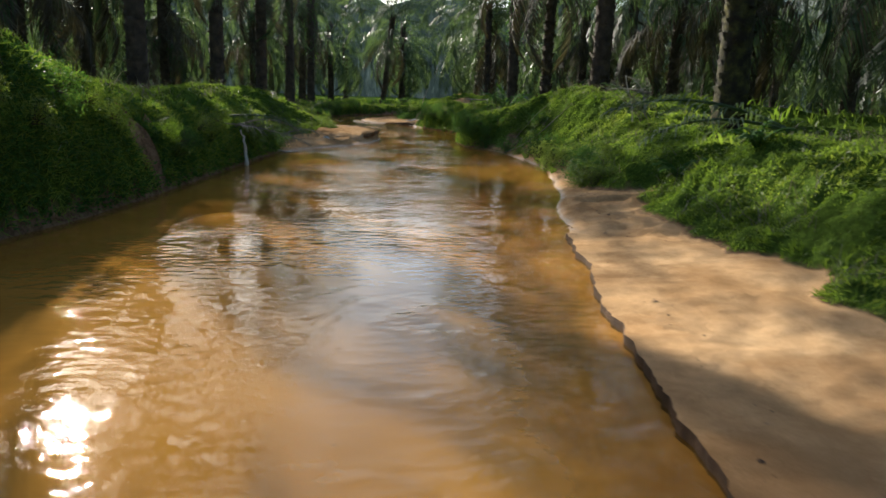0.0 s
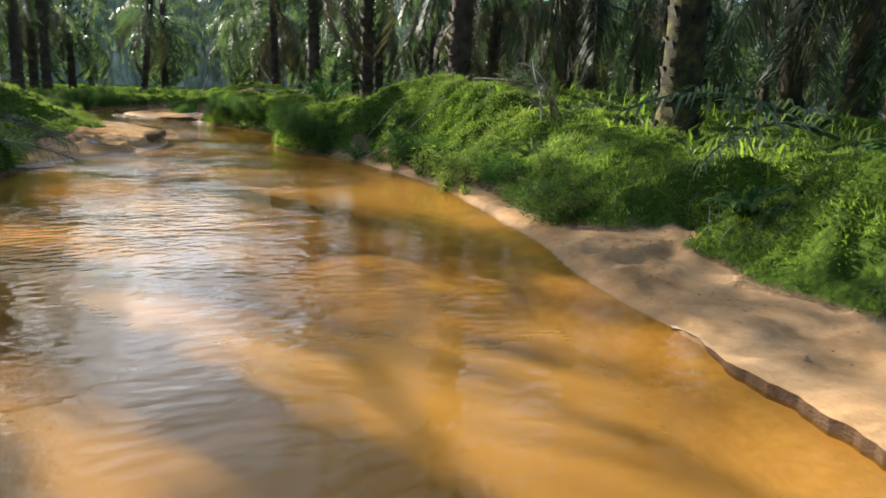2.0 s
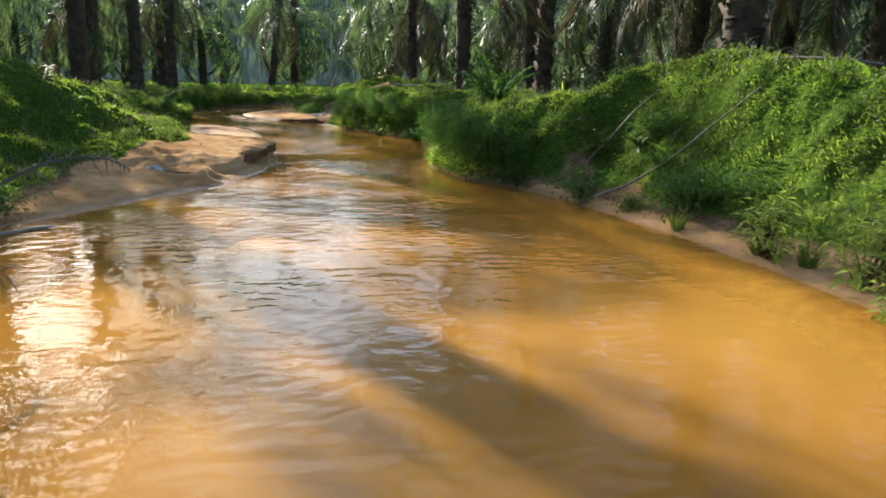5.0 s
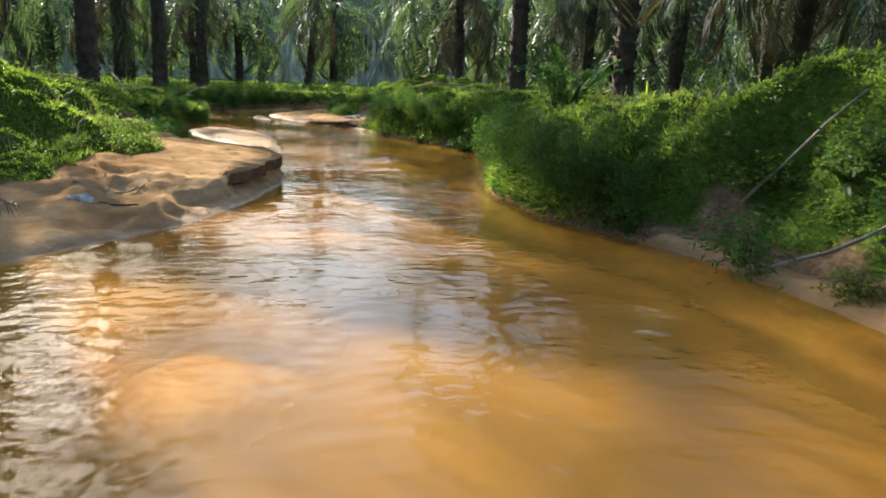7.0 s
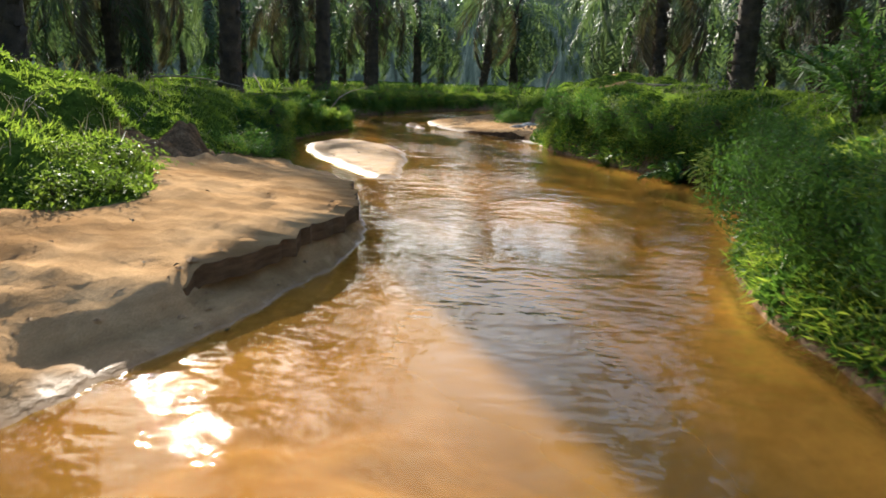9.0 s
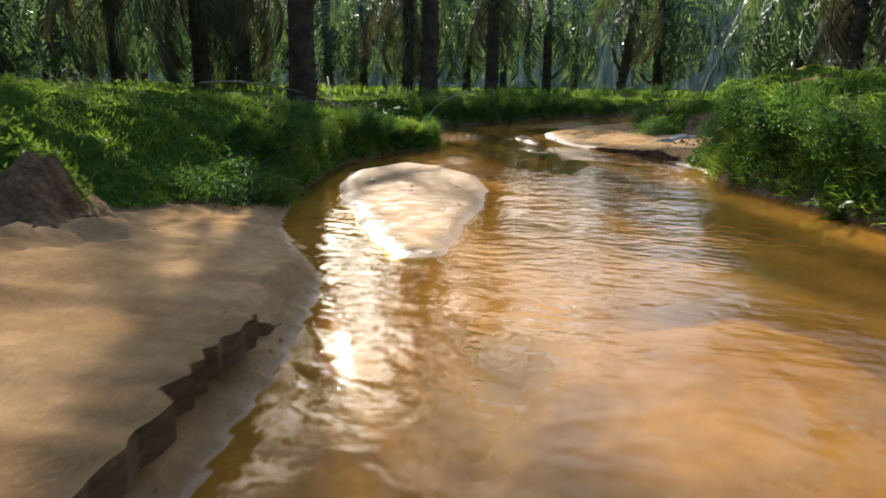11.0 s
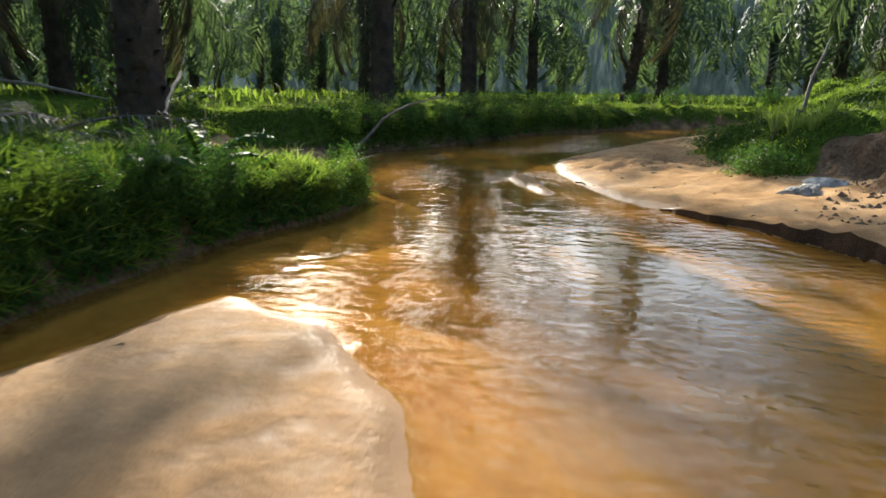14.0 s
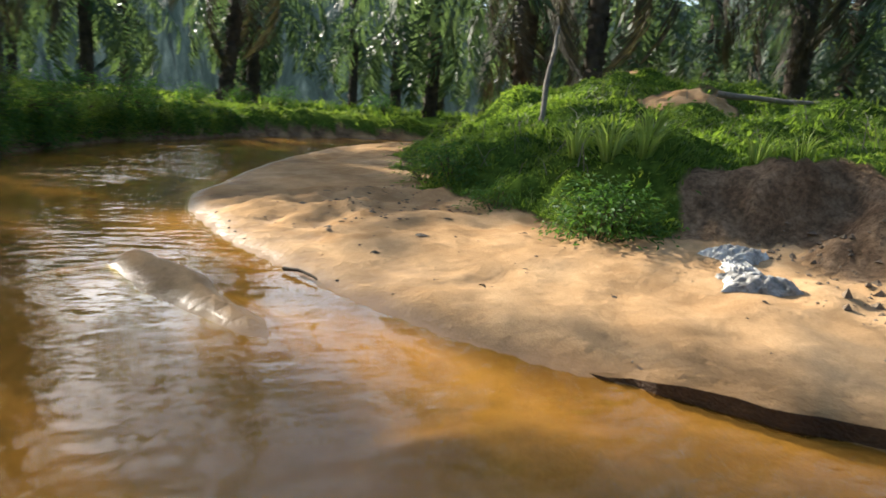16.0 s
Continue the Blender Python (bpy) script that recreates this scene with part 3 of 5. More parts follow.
def frond_mesh(name, length, droop, lift, pairs, leaflet, mat, seed, hang=0.5, width=0.045, sides=4, split=False):
    """A feather leaf from the origin along +y: arched midrib and two ragged rows of leaflets."""
    r = np.random.default_rng(seed)
    t = np.linspace(0, 1, 12)
    ang = radians(lift) - radians(droop) * t**1.3
    step = length / 11
    y = np.concatenate([[0], np.cumsum(np.cos(ang[:-1]) * step)])
    z = np.concatenate([[0], np.cumsum(np.sin(ang[:-1]) * step)])
    xs = 0.12 * length * r.uniform(-1, 1) * t**2
    rib = np.stack([xs, y, z], 1)
    v, f = tube(rib, 0.035 * (1 - 0.85 * t) + 0.004, sides)
    pieces = [(v, f)]
    k = np.linspace(0.14, 0.99, pairs)
    for sgn in (-1, 1):
        kk = np.clip(k + r.uniform(-0.01, 0.01, pairs), 0, 1)
        base = np.stack([np.interp(kk, t, rib[:, c]) for c in range(3)], 1)
        way = np.gradient(rib, axis=0)
        way = np.stack([np.interp(kk, t, way[:, c]) for c in range(3)], 1)
        way /= np.linalg.norm(way, axis=1)[:, None]
        out = np.array([sgn, 0, 0]) * (0.9 - 0.35 * kk)[:, None] + way * (0.45 + 0.5 * kk)[:, None] + np.array([0, 0, 1.0]) * r.uniform(-0.35, 0.45, pairs)[:, None]
        out /= np.linalg.norm(out, axis=1)[:, None]
        ln = leaflet * (np.sin(np.pi * np.clip(0.15 + 0.8 * kk, 0, 1)) ** 0.6) * r.uniform(0.75, 1.1, pairs)
        wd = width * r.uniform(0.8, 1.2, pairs)
        side = np.cross(out, np.array([0, 0, 1.0]))
        side /= np.linalg.norm(side, axis=1)[:, None] + 1e-9
        mid = base + out * ln[:, None] * 0.5
        tip = base + out * ln[:, None] * 0.92 - np.array([0, 0, 1.0]) * (ln * hang * r.uniform(0.6, 1.3, pairs))[:, None]
        w = side * wd[:, None] / 2
        lv = np.stack([base - w * 0.5, base + w * 0.5, mid + w, mid - w, tip + w * 0.15, tip - w * 0.15], 1).reshape(-1, 3)
        o = np.arange(pairs)[:, None] * 6
        pieces.append((lv, np.stack([o + [0, 1, 2, 3], o + [3, 2, 4, 5]], 1).reshape(-1, 4)))
    if split:
        rows = [mesh_np("midrib", *pieces[0], mat)]
        for lv, lf in pieces[1:]:
            for q in range(len(lv) // 6):
                rows.append(mesh_np("leaflet", lv[q * 6:q * 6 + 6], [(0, 1, 2, 3), (3, 2, 4, 5)], mat))
        return rows
    v, f = joined(pieces)
    return mesh_np(name, v, f, mat)


def trunk_mesh(name, height, radius, mat, seed):
    """A stout trunk with spiral rows of cut leaf bases."""
    r = np.random.default_rng(seed)
    t = np.linspace(0, 1, 14)
    core = np.stack([0.04 * np.sin(5 * t), 0.04 * np.cos(4 * t), t * height - 0.3 * (1 - t)], 1)
    rad = radius * (0.80 + 0.35 * np.exp(-t * 9) + 0.14 * t)
    pieces = [tube(core, rad, 18)]
    n = int(height * 26)
    for i in range(n):
        h = (i + 0.5) / n
        a = i * 2.39996 + r.uniform(-0.1, 0.1)
        rr = np.interp(h, t, rad)
        c = np.array([np.cos(a), np.sin(a), 0])
        s = np.array([-np.sin(a), np.cos(a), 0])
        b = np.array([np.interp(h, t, core[:, 0]), np.interp(h, t, core[:, 1]), h * height]) + c * rr * 0.86
        w, out, up = r.uniform(0.08, 0.13), r.uniform(0.05, 0.14), r.uniform(0.10, 0.24)
        q = np.array([b - s * w, b + s * w, b + s * w * 0.7 + c * out + [0, 0, up], b - s * w * 0.7 + c * out + [0, 0, up],
                      b - s * w + [0, 0, up], b + s * w + [0, 0, up]])
        pieces.append((q, np.array([[0, 1, 2, 3], [3, 2, 5, 4], [0, 3, 4, 4], [1, 5, 2, 2]])[:2]))
    v, f = joined(pieces)
    return mesh_np(name, v, f, mat, True)


FRONDS = [frond_mesh("frond", 5.5, 95, 46, 54, 0.95, M_FROND, 1, width=0.055), frond_mesh("frond", 5.8, 108, 30, 54, 1.0, M_FROND, 2, width=0.055), frond_mesh("frond", 5.2, 85, 60, 52, 0.9, M_FROND, 3, width=0.055)]
HANGING = [frond_mesh("hanging_frond", 4.0, 100, -2, 40, 0.75, M_DEADFROND, 4, 0.9), frond_mesh("hanging_frond", 3.5, 85, -12, 36, 0.7, M_DEADFROND, 5, 0.9), frond_mesh("hanging_frond", 4.3, 120, 12, 40, 0.8, M_FROND, 6, 0.8)]
TRUNKS = [trunk_mesh("trunk", 6.8, 0.30, M_TRUNK, 8), trunk_mesh("trunk", 7.4, 0.32, M_TRUNK, 9), trunk_mesh("trunk", 8.8, 0.34, M_MOSS, 10), trunk_mesh("trunk", 7.2, 0.22, M_TRUNK, 12), trunk_mesh("trunk", 9.4, 0.30, M_TRUNK, 17), trunk_mesh("trunk", 9.8, 0.32, M_TRUNK, 18)]


def palm_tree(kind, seed, label, crown=11, hanging=16, steep=0, ferns=True):
    """An oil palm: trunk, a crown of arching leaves and a skirt of hanging ones."""
    r = np.random.default_rng(seed)
    tree = tagged(new("palm_tree"), label, "palm tree", "plantation palms")
    height = (6.8, 7.4, 8.8, 7.2, 9.4, 9.8)[kind]
    trunk = new("trunk", TRUNKS[kind])
    trunk.parent = tree
    for i in range(crown):
        a = i * 137.5 + r.uniform(-12, 12)
        up = i / crown
        f = new("frond", FRONDS[(i + seed) % 3])
        f.parent = tree
        f.matrix_basis = pose(0, 0, height - 0.5 + 0.5 * up, (1 - up) * -30 + up * 24 + r.uniform(-8, 8), r.uniform(-25, 25), a)
    for i in range(hanging):
        a = i * 137.5 + r.uniform(-20, 20)
        f = new("hanging_frond", HANGING[(i + seed) % 3])
        f.parent = tree
        f.matrix_basis = pose(0.2 * math.sin(-radians(a)), 0.2 * math.cos(radians(a)), height - 0.9 - r.uniform(0, 2.2), -22 - steep + r.uniform(-26, 16), r.uniform(-30, 30), a)
    if kind >= 4 and ferns:
        n = 330
        a, h = r.uniform(0, 2 * np.pi, n), r.uniform(3.2, 7.8, n)
        out = np.stack([np.cos(a), np.sin(a), np.zeros(n)], 1)
        p = out * (0.26 + 0.12 * r.uniform(0, 1, n))[:, None] + np.stack([0 * h, 0 * h, h], 1)
        way = out * 0.75 + r.normal(size=(n, 3)) * 0.35 - np.array([0, 0, 0.45])
        way /= np.linalg.norm(way, axis=1)[:, None]
        nrm = np.cross(way, np.stack([-np.sin(a), np.cos(a), 0 * a], 1))
        v, f = leaf_quads(p, way, nrm / np.linalg.norm(nrm, axis=1)[:, None], r.uniform(0.2, 0.5, n) * np.clip((h - 2.6) / 2.0, 0.4, 1.2), r.uniform(0.05, 0.11, n))
        part_np("fern_sleeve", v, f, M_BUSH, tree, "dark ferns growing round the trunk")["kind"] = "stuff"
    return tree


def far_palm(seed, label):
    """The same palm farther off: a trunk and a crown in one piece."""
    r = np.random.default_rng(seed)
    tree = tagged(new("palm_tree"), label, "palm tree", "plantation palms")
    new("trunk", TRUNKS[seed % 2]).parent = tree
    light = [frond_mesh("x", 4.6, 95 + 10 * s, 45 - 12 * s, 15, 1.0, M_FROND, 20 + s, 0.6, 0.14, 3) for s in range(3)]
    pieces = []
    for i in range(26):
        me = light[i % 3]
        v = np.zeros(len(me.vertices) * 3, np.float32)
        me.vertices.foreach_get("co", v)
        v = v.reshape(-1, 3)
        fc = np.zeros(len(me.loops), np.int32)
        me.loops.foreach_get("vertex_index", fc)
        up = i / 26
        m = np.array(pose(0, 0, 4.4 + 2.3 * up, (1 - up) * -78 + up * 22 + r.uniform(-10, 10), r.uniform(-25, 25), i * 137.5))
        pieces.append((v @ m[:3, :3].T + m[:3, 3], fc.reshape(-1, 4)))
    v, f = joined(pieces)
    new("crown", mesh_np("crown", v, f, M_FROND)).parent = tree
    return tree


def stand(m_xy, turn=0.0, lean=(0.0, 0.0), sink=0.1):
    z = float(land(np.array([m_xy[0]]), np.array([m_xy[1]]))[0][0])
    return pose(m_xy[0], m_xy[1], z - sink, lean[0], lean[1], turn)


PALM_LABEL = "tall oil palm with dark rough trunk and drooping grey-green fronds"
protos = [palm_tree(4, 0, PALM_LABEL, 20, 6, 14), palm_tree(5, 1, PALM_LABEL, 20, 6, 14), palm_tree(2, 2, "oil palm whose trunk is covered in yellow-green moss", 16, 6, 4), palm_tree(3, 4, "slender oil palm with a leaning trunk and drooping fronds", 18, 7), palm_tree(4, 5, PALM_LABEL, 20, 6, 4), palm_tree(5, 7, PALM_LABEL, 19, 4, 14, False)]
dense_protos = [palm_tree(0, 13, PALM_LABEL, 26), palm_tree(1, 14, PALM_LABEL, 26), palm_tree(2, 15, "oil palm whose trunk is covered in yellow-green moss", 22)]
far_protos = [far_palm(6, "oil palm in a far plantation row"), far_palm(9, "oil palm in a far plantation row")]
# palms that stand by the stream: x, y, kind, lean
NEAR = [(8.35, 16.5, 2, 0, 0), (7.5, 23.5, 4, 0, 0), (7.5, 31.9, 3, 0, 0), (7.2, 40.3, 4, 0, 0), (6.9, 51.0, 3, 0, 0),
        (-6.1, 15.8, 0, 0, 0), (-6.2, 23.8, 1, 0, 0), (-6.2, 32.0, 5, 0, 0), (-6.15, 40.2, 5, 0, 0), (-6.25, 48.8, 5, 0, 0), (-6.0, 56.6, 0, 0, 0), (-0.75, 59.2, 3, 0, 7)]
# how some palms are turned, and how far they stand off their row: degrees, metres in x and y
TURNS = {(8, 16): (240, 0, 0), (7, 7): (60, 0, 0), (8, 24): (0, 0, 0), (-6, 16): (180, 0, 0), (-6, 24): (130, 0, 0), (-6, 32): (70, 0, 0),
         (-13, 19): (260, 0, 0), (-6, 40): (110, 0, 0), (-6, 49): (30, 0, 0), (-6, 57): (160, 0, 0), (-19, 49): (150, 0, 0), (-20, 57): (10, 0, 0),
         (-20, 65): (40, 0, 2), (-13, 28): (260, 0, 2), (-13, 36): (0, 0, 0), (-13, 44): (240, 0, 2), (-13, 52): (60, -1.8, -2), (-13, 61): (70, 1.8, -2),
         (-6, 65): (90, -1.8, -2)}
spots = [(x, y) for x, y, *_ in NEAR]
placed = set()


def put_palm(proto, key, m):
    if key in placed:
        return copy_thing(proto, m)
    placed.add(key)
    proto.matrix_basis = m
    return proto


for n, (x, y, k, lx, ly) in enumerate(NEAR):
    put_palm(protos[k], ("near", k), stand((x, y), TURNS.get((round(x), round(y)), (73.0 * n,))[0], (lx, ly)) if not ly else stand((x, y), 0, (lx, ly)))
r = np.random.default_rng(3)
for c in range(-11, 13):
    for k in range(-4, 16):
        x = 0.7 + 6.8 * c + r.uniform(-0.5, 0.5)
        y = (40.2 if c % 2 else 44.3) + 8.2 * (k - 5) + r.uniform(-0.6, 0.6)
        kind, turn = int(r.integers(0, 3)), r.uniform(0, 360)
        turn, dx, dy = TURNS.get((round(x), round(y)), (turn, 0, 0))
        x, y = x + dx, y + dy
        dist = math.hypot(max(0, abs(x) - 3), y - min(max(y, 0), 37))
        if min(math.hypot(x - a, y - b) for a, b in spots) < 5.0 or (abs(x - 0.7) < 4.5 and y < 57) or y > 88 or abs(x) > 62:
            continue
        if y < 2 and (dist > 25 or y < -25):
            continue
        if math.hypot(x, max(0, y - 40)) < 24 and y > 5:
            k2 = 0 if kind == 2 and r.uniform() < 0.6 else kind
            put_palm(dense_protos[k2], ("dense", k2), stand((x, y), turn))
        else:
            put_palm(far_protos[kind % 2], ("far", kind % 2), stand((x, y), turn))


# ---- the far woods, so far off that they do not shift; a glow stands for haze ----
mw, n, l, bs = material("far_woods")
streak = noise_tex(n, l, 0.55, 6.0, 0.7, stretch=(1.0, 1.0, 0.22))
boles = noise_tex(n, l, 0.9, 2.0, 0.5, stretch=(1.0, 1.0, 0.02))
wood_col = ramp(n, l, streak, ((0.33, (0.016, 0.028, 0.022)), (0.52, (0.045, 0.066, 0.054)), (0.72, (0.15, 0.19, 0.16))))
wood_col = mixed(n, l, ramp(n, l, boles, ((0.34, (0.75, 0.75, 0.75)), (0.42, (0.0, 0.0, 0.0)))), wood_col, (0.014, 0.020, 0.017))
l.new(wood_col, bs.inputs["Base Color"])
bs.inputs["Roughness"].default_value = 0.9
# the ring emits its own colour to look brightened by haze
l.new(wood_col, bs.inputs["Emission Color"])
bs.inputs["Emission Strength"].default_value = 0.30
bump(n, l, streak, 1.0, 1.5, bs)
a = np.linspace(0, 2 * np.pi, 180, endpoint=False)
rad = 105 + 5 * np.sin(a * 23) + 4 * np.sin(a * 41 + 1)
lo = np.stack([rad * np.sin(a), 35 + rad * np.cos(a), np.full(180, -2.0)], 1)
hi = np.stack([(rad + 6) * np.sin(a), 35 + (rad + 6) * np.cos(a), 20 + 1.6 * np.sin(a * 31) + 1.2 * np.sin(a * 67)], 1)
k = np.arange(180)
backdrop = tagged(new("backdrop", mesh_np("backdrop", np.concatenate([lo, hi]), np.stack([k, (k + 1) % 180, (k + 1) % 180 + 180, k + 180], 1), mw, True)), "dark green edge of far plantation woods, glowing faintly", "woods", kind="structure")


# ---- plant cover of the banks ----
LX, LY, LS = -12.0, -2.0, 0.06
lx, ly = np.meshgrid(LX + LS * np.arange(440), LY + LS * np.arange(1150))
LZ, LC = land(lx.ravel(), ly.ravel())
LG = planted(lx.ravel(), ly.ravel(), LC, LZ).reshape(lx.shape)
LZ = LZ.reshape(lx.shape)


def table_at(tab, x, y):
    """Value between the places of a table of heights or cover."""
    u, v = np.clip((x - LX) / LS, 0, 438.9), np.clip((y - LY) / LS, 0, 1148.9)
    i, j = u.astype(int), v.astype(int)
    u, v = u - i, v - j
    return (tab[j, i] * (1 - u) + tab[j, i + 1] * u) * (1 - v) + (tab[j + 1, i] * (1 - u) + tab[j + 1, i + 1] * u) * v


def scatter(count, seed, x0, x1, y0, y1):
    """Random places on planted ground, thinning out away from the stream: place, height, up direction, cover, distance."""
    r = np.random.default_rng(seed)
    x, y = r.uniform(x0, x1, count), r.uniform(y0, y1, count)
    z, g = table_at(LZ, x, y), table_at(LG, x, y)
    e = 0.08
    zx, zy = table_at(LZ, x + e, y), table_at(LZ, x, y + e)
    up = np.stack([-(zx - z) / e, -(zy - z) / e, np.ones(count)], 1)
    up[:, :2] = np.clip(up[:, :2], -2.5, 2.5)
    up /= np.linalg.norm(up, axis=1)[:, None]
    d = np.minimum(np.where(x > 0.5, x - np.interp(y, RLINE[:, 1], RLINE[:, 0]), 99), np.where(x <= 0.5, np.interp(y, LLINE[:, 1], LLINE[:, 0]) - x, 99))
    d = np.where(y > 57, 1.5, d)
    keep = (g > r.uniform(0.35, 0.9, count)) & (z > 0.02)
    keep &= r.uniform(0, 1, count) < np.clip(fbm(x, y, 1.3, 95, 4) * 1.2 + 0.95, 0.25, 1.0)
    keep &= r.uniform(0, 1, count) < np.clip(1.25 - np.abs(d) / 8.0, 0.10, 1.0)
    return x[keep], y[keep], z[keep], up[keep], d[keep], r


def unit(v):
    return v / (np.linalg.norm(v, axis=1)[:, None] + 1e-9)


# mat of small creeping leaves, in patches
x, y, z, up, d, r = scatter(800000, 101, -8, 10.5, 5, 58)
ok = fbm(x, y, 2.4, 97, 3) + 0.25 * r.normal(size=len(x)) > np.where((x > 1.0) & (y > 41), 0.45, 0.10)
x, y, z, up, d = x[ok], y[ok], z[ok], up[ok], d[ok]
n_ = len(x)
thick = 0.03 + 0.09 * np.clip(fbm(x, y, 0.7, 91, 3) + 0.4, 0, 1.4)
base = np.stack([x, y, z], 1) + up * (thick * r.uniform(0.0, 1.0, n_))[:, None]
tilt = unit(up + 0.7 * r.normal(size=(n_, 3)))
way = unit(np.cross(tilt, r.normal(size=(n_, 3))))
ln = r.uniform(0.022, 0.058, n_) * (1 + 0.08 * np.clip(d, 0, 8))
v, f = leaf_quads(base, way, tilt, ln, ln * r.uniform(0.35, 0.7, n_))
tagged(part_np("creeping_plants", v, f, M_CREEPER), "low mat of small green creeping leaves on the banks", "ground cover", kind="stuff")

# short fine grass like a rough lawn, combed by its own weight, longer in clumps
x, y, z, up, d, r = scatter(1300000, 102, -8, 10.5, 5, 58)
n_ = len(x)
clump = np.clip(fbm(x, y, 0.9, 92, 3) + 0.3, 0, 1.2)
comb = np.stack([fbm(x, y, 1.2, 98, 2), fbm(x, y, 1.2, 99, 2), np.zeros(n_)], 1)
way = unit(up * 0.7 + np.array([0, 0, 0.45]) + 0.9 * comb + 0.42 * r.normal(size=(n_, 3)))
nrm = unit(np.cross(way, r.normal(size=(n_, 3))))
ln = (0.036 + 0.055 * clump) * r.uniform(0.6, 1.4, n_)
v, f = leaf_quads(np.stack([x, y, z - 0.005], 1), way, nrm, ln, r.uniform(0.009, 0.014, n_) * (1 + 0.12 * np.clip(d, 0, 8)), 0.35)
tagged(part_np("grass", v, f, M_GRASS), "short fine yellow-green grass on the banks", "grass", kind="stuff")

# long grass and leaves that hang down the steep faces of the banks to the water
def curtain(name, label, count, seed, mat, long, wide, hang):
    r = np.random.default_rng(seed)
    vs = []
    for line, side, y0, y1, share in ((LLINE, -1, 5.0, 20.8, 0.3), (LLINE, -1, 31.6, 39.6, 0.25), (LLINE, -1, 42.8, 54.0, 0.15), (RLINE, 1, 23.2, 37.0, 0.3)):
        n_ = int(count * share)
        y = r.uniform(y0, y1, n_)
        d = 0.01 + 0.75 * r.uniform(0, 1, n_) ** 1.7
        slope = np.interp(y, line[:, 1], np.gradient(line[:, 0], line[:, 1]))
        nrm = np.stack([np.ones(n_), -slope, np.zeros(n_)], 1) * side
        nrm = unit(nrm)
        x = np.interp(y, line[:, 1], line[:, 0]) + nrm[:, 0] * d
        y = y + nrm[:, 1] * d
        z, _ = land(x, y)
        g = planted(x, y, np.ones(n_), np.maximum(z, 0.3))
        ok = (z > 0.03) & (g > r.uniform(0.2, 0.8, n_)) & (fbm(x, y, 0.7, seed, 3) + r.uniform(-0.6, 0.6, n_) > -0.35)
        x, y, z, nrm = x[ok], y[ok], z[ok], nrm[ok]
        n_ = len(x)
        way = unit(-nrm * r.uniform(0.25, 0.9, n_)[:, None] + np.array([0, 0, 1.0]) * r.uniform(-hang, 0.7, n_)[:, None] + 0.35 * r.normal(size=(n_, 3)))
        base = np.stack([x, y, z + r.uniform(0.0, 0.06, n_)], 1)
        face = unit(np.cross(way, r.normal(size=(n_, 3))))
        ln = long * r.uniform(0.5, 1.3, n_)
        vs.append(leaf_quads(base, way, face, ln, wide * r.uniform(0.7, 1.3, n_), 0.45)[0])
    v = np.concatenate(vs)
    tagged(part_np(name, v, np.arange(len(v)).reshape(-1, 4), mat), label, "bank plants", kind="stuff")


curtain("hanging_grass", "long grass hanging over the steep bank faces", 75000, 111, M_GRASS, 0.15, 0.011, 0.8)
curtain("bank_leaves", "small dark leaves on the steep bank faces", 120000, 112, M_BUSH, 0.065, 0.032, 0.5)

# dry stalks and straw among the green
x, y, z, up, d, r = scatter(45000, 104, -8, 10, 5, 56)
ok = fbm(x, y, 2.5, 96, 3) > 0.1
x, y, z, d = x[ok], y[ok], z[ok], d[ok]
n_ = len(x)
lean = np.stack([r.normal(0, 0.9, n_), r.normal(0, 0.9, n_), np.zeros(n_)], 1)
v, f = blades(np.stack([x, y, z + 0.05], 1), lean, r.uniform(0.10, 0.32, n_), r.uniform(0.005, 0.012, n_), r)
tagged(part_np("dry_stalks", v, f, M_DRY), "pale dry stalks and straw among the green", "dry grass", kind="stuff")

# coarse growth under the palms
r = np.random.default_rng(103)
n_ = 60000
x, y = r.uniform(-45, 50, n_), r.uniform(5, 85, n_)
z, c = land(x, y)
keep = (c > 0.8) & (fbm(x, y, 6.0, 93, 3) + r.uniform(-0.5, 0.5, n_) > 0.0) & ((np.abs(x) > 7) | (y > 56))
x, y, z = x[keep], y[keep], z[keep]
n_ = len(x)
lean = np.stack([r.normal(0, 0.5, n_), r.normal(0, 0.5, n_), np.zeros(n_)], 1)
v, f = blades(np.stack([x, y, z], 1), lean, r.uniform(0.12, 0.45, n_), r.uniform(0.03, 0.07, n_), r)
tagged(part_np("undergrowth", v, f, M_GRASS), "coarse green undergrowth between the palms", "undergrowth", kind="stuff")


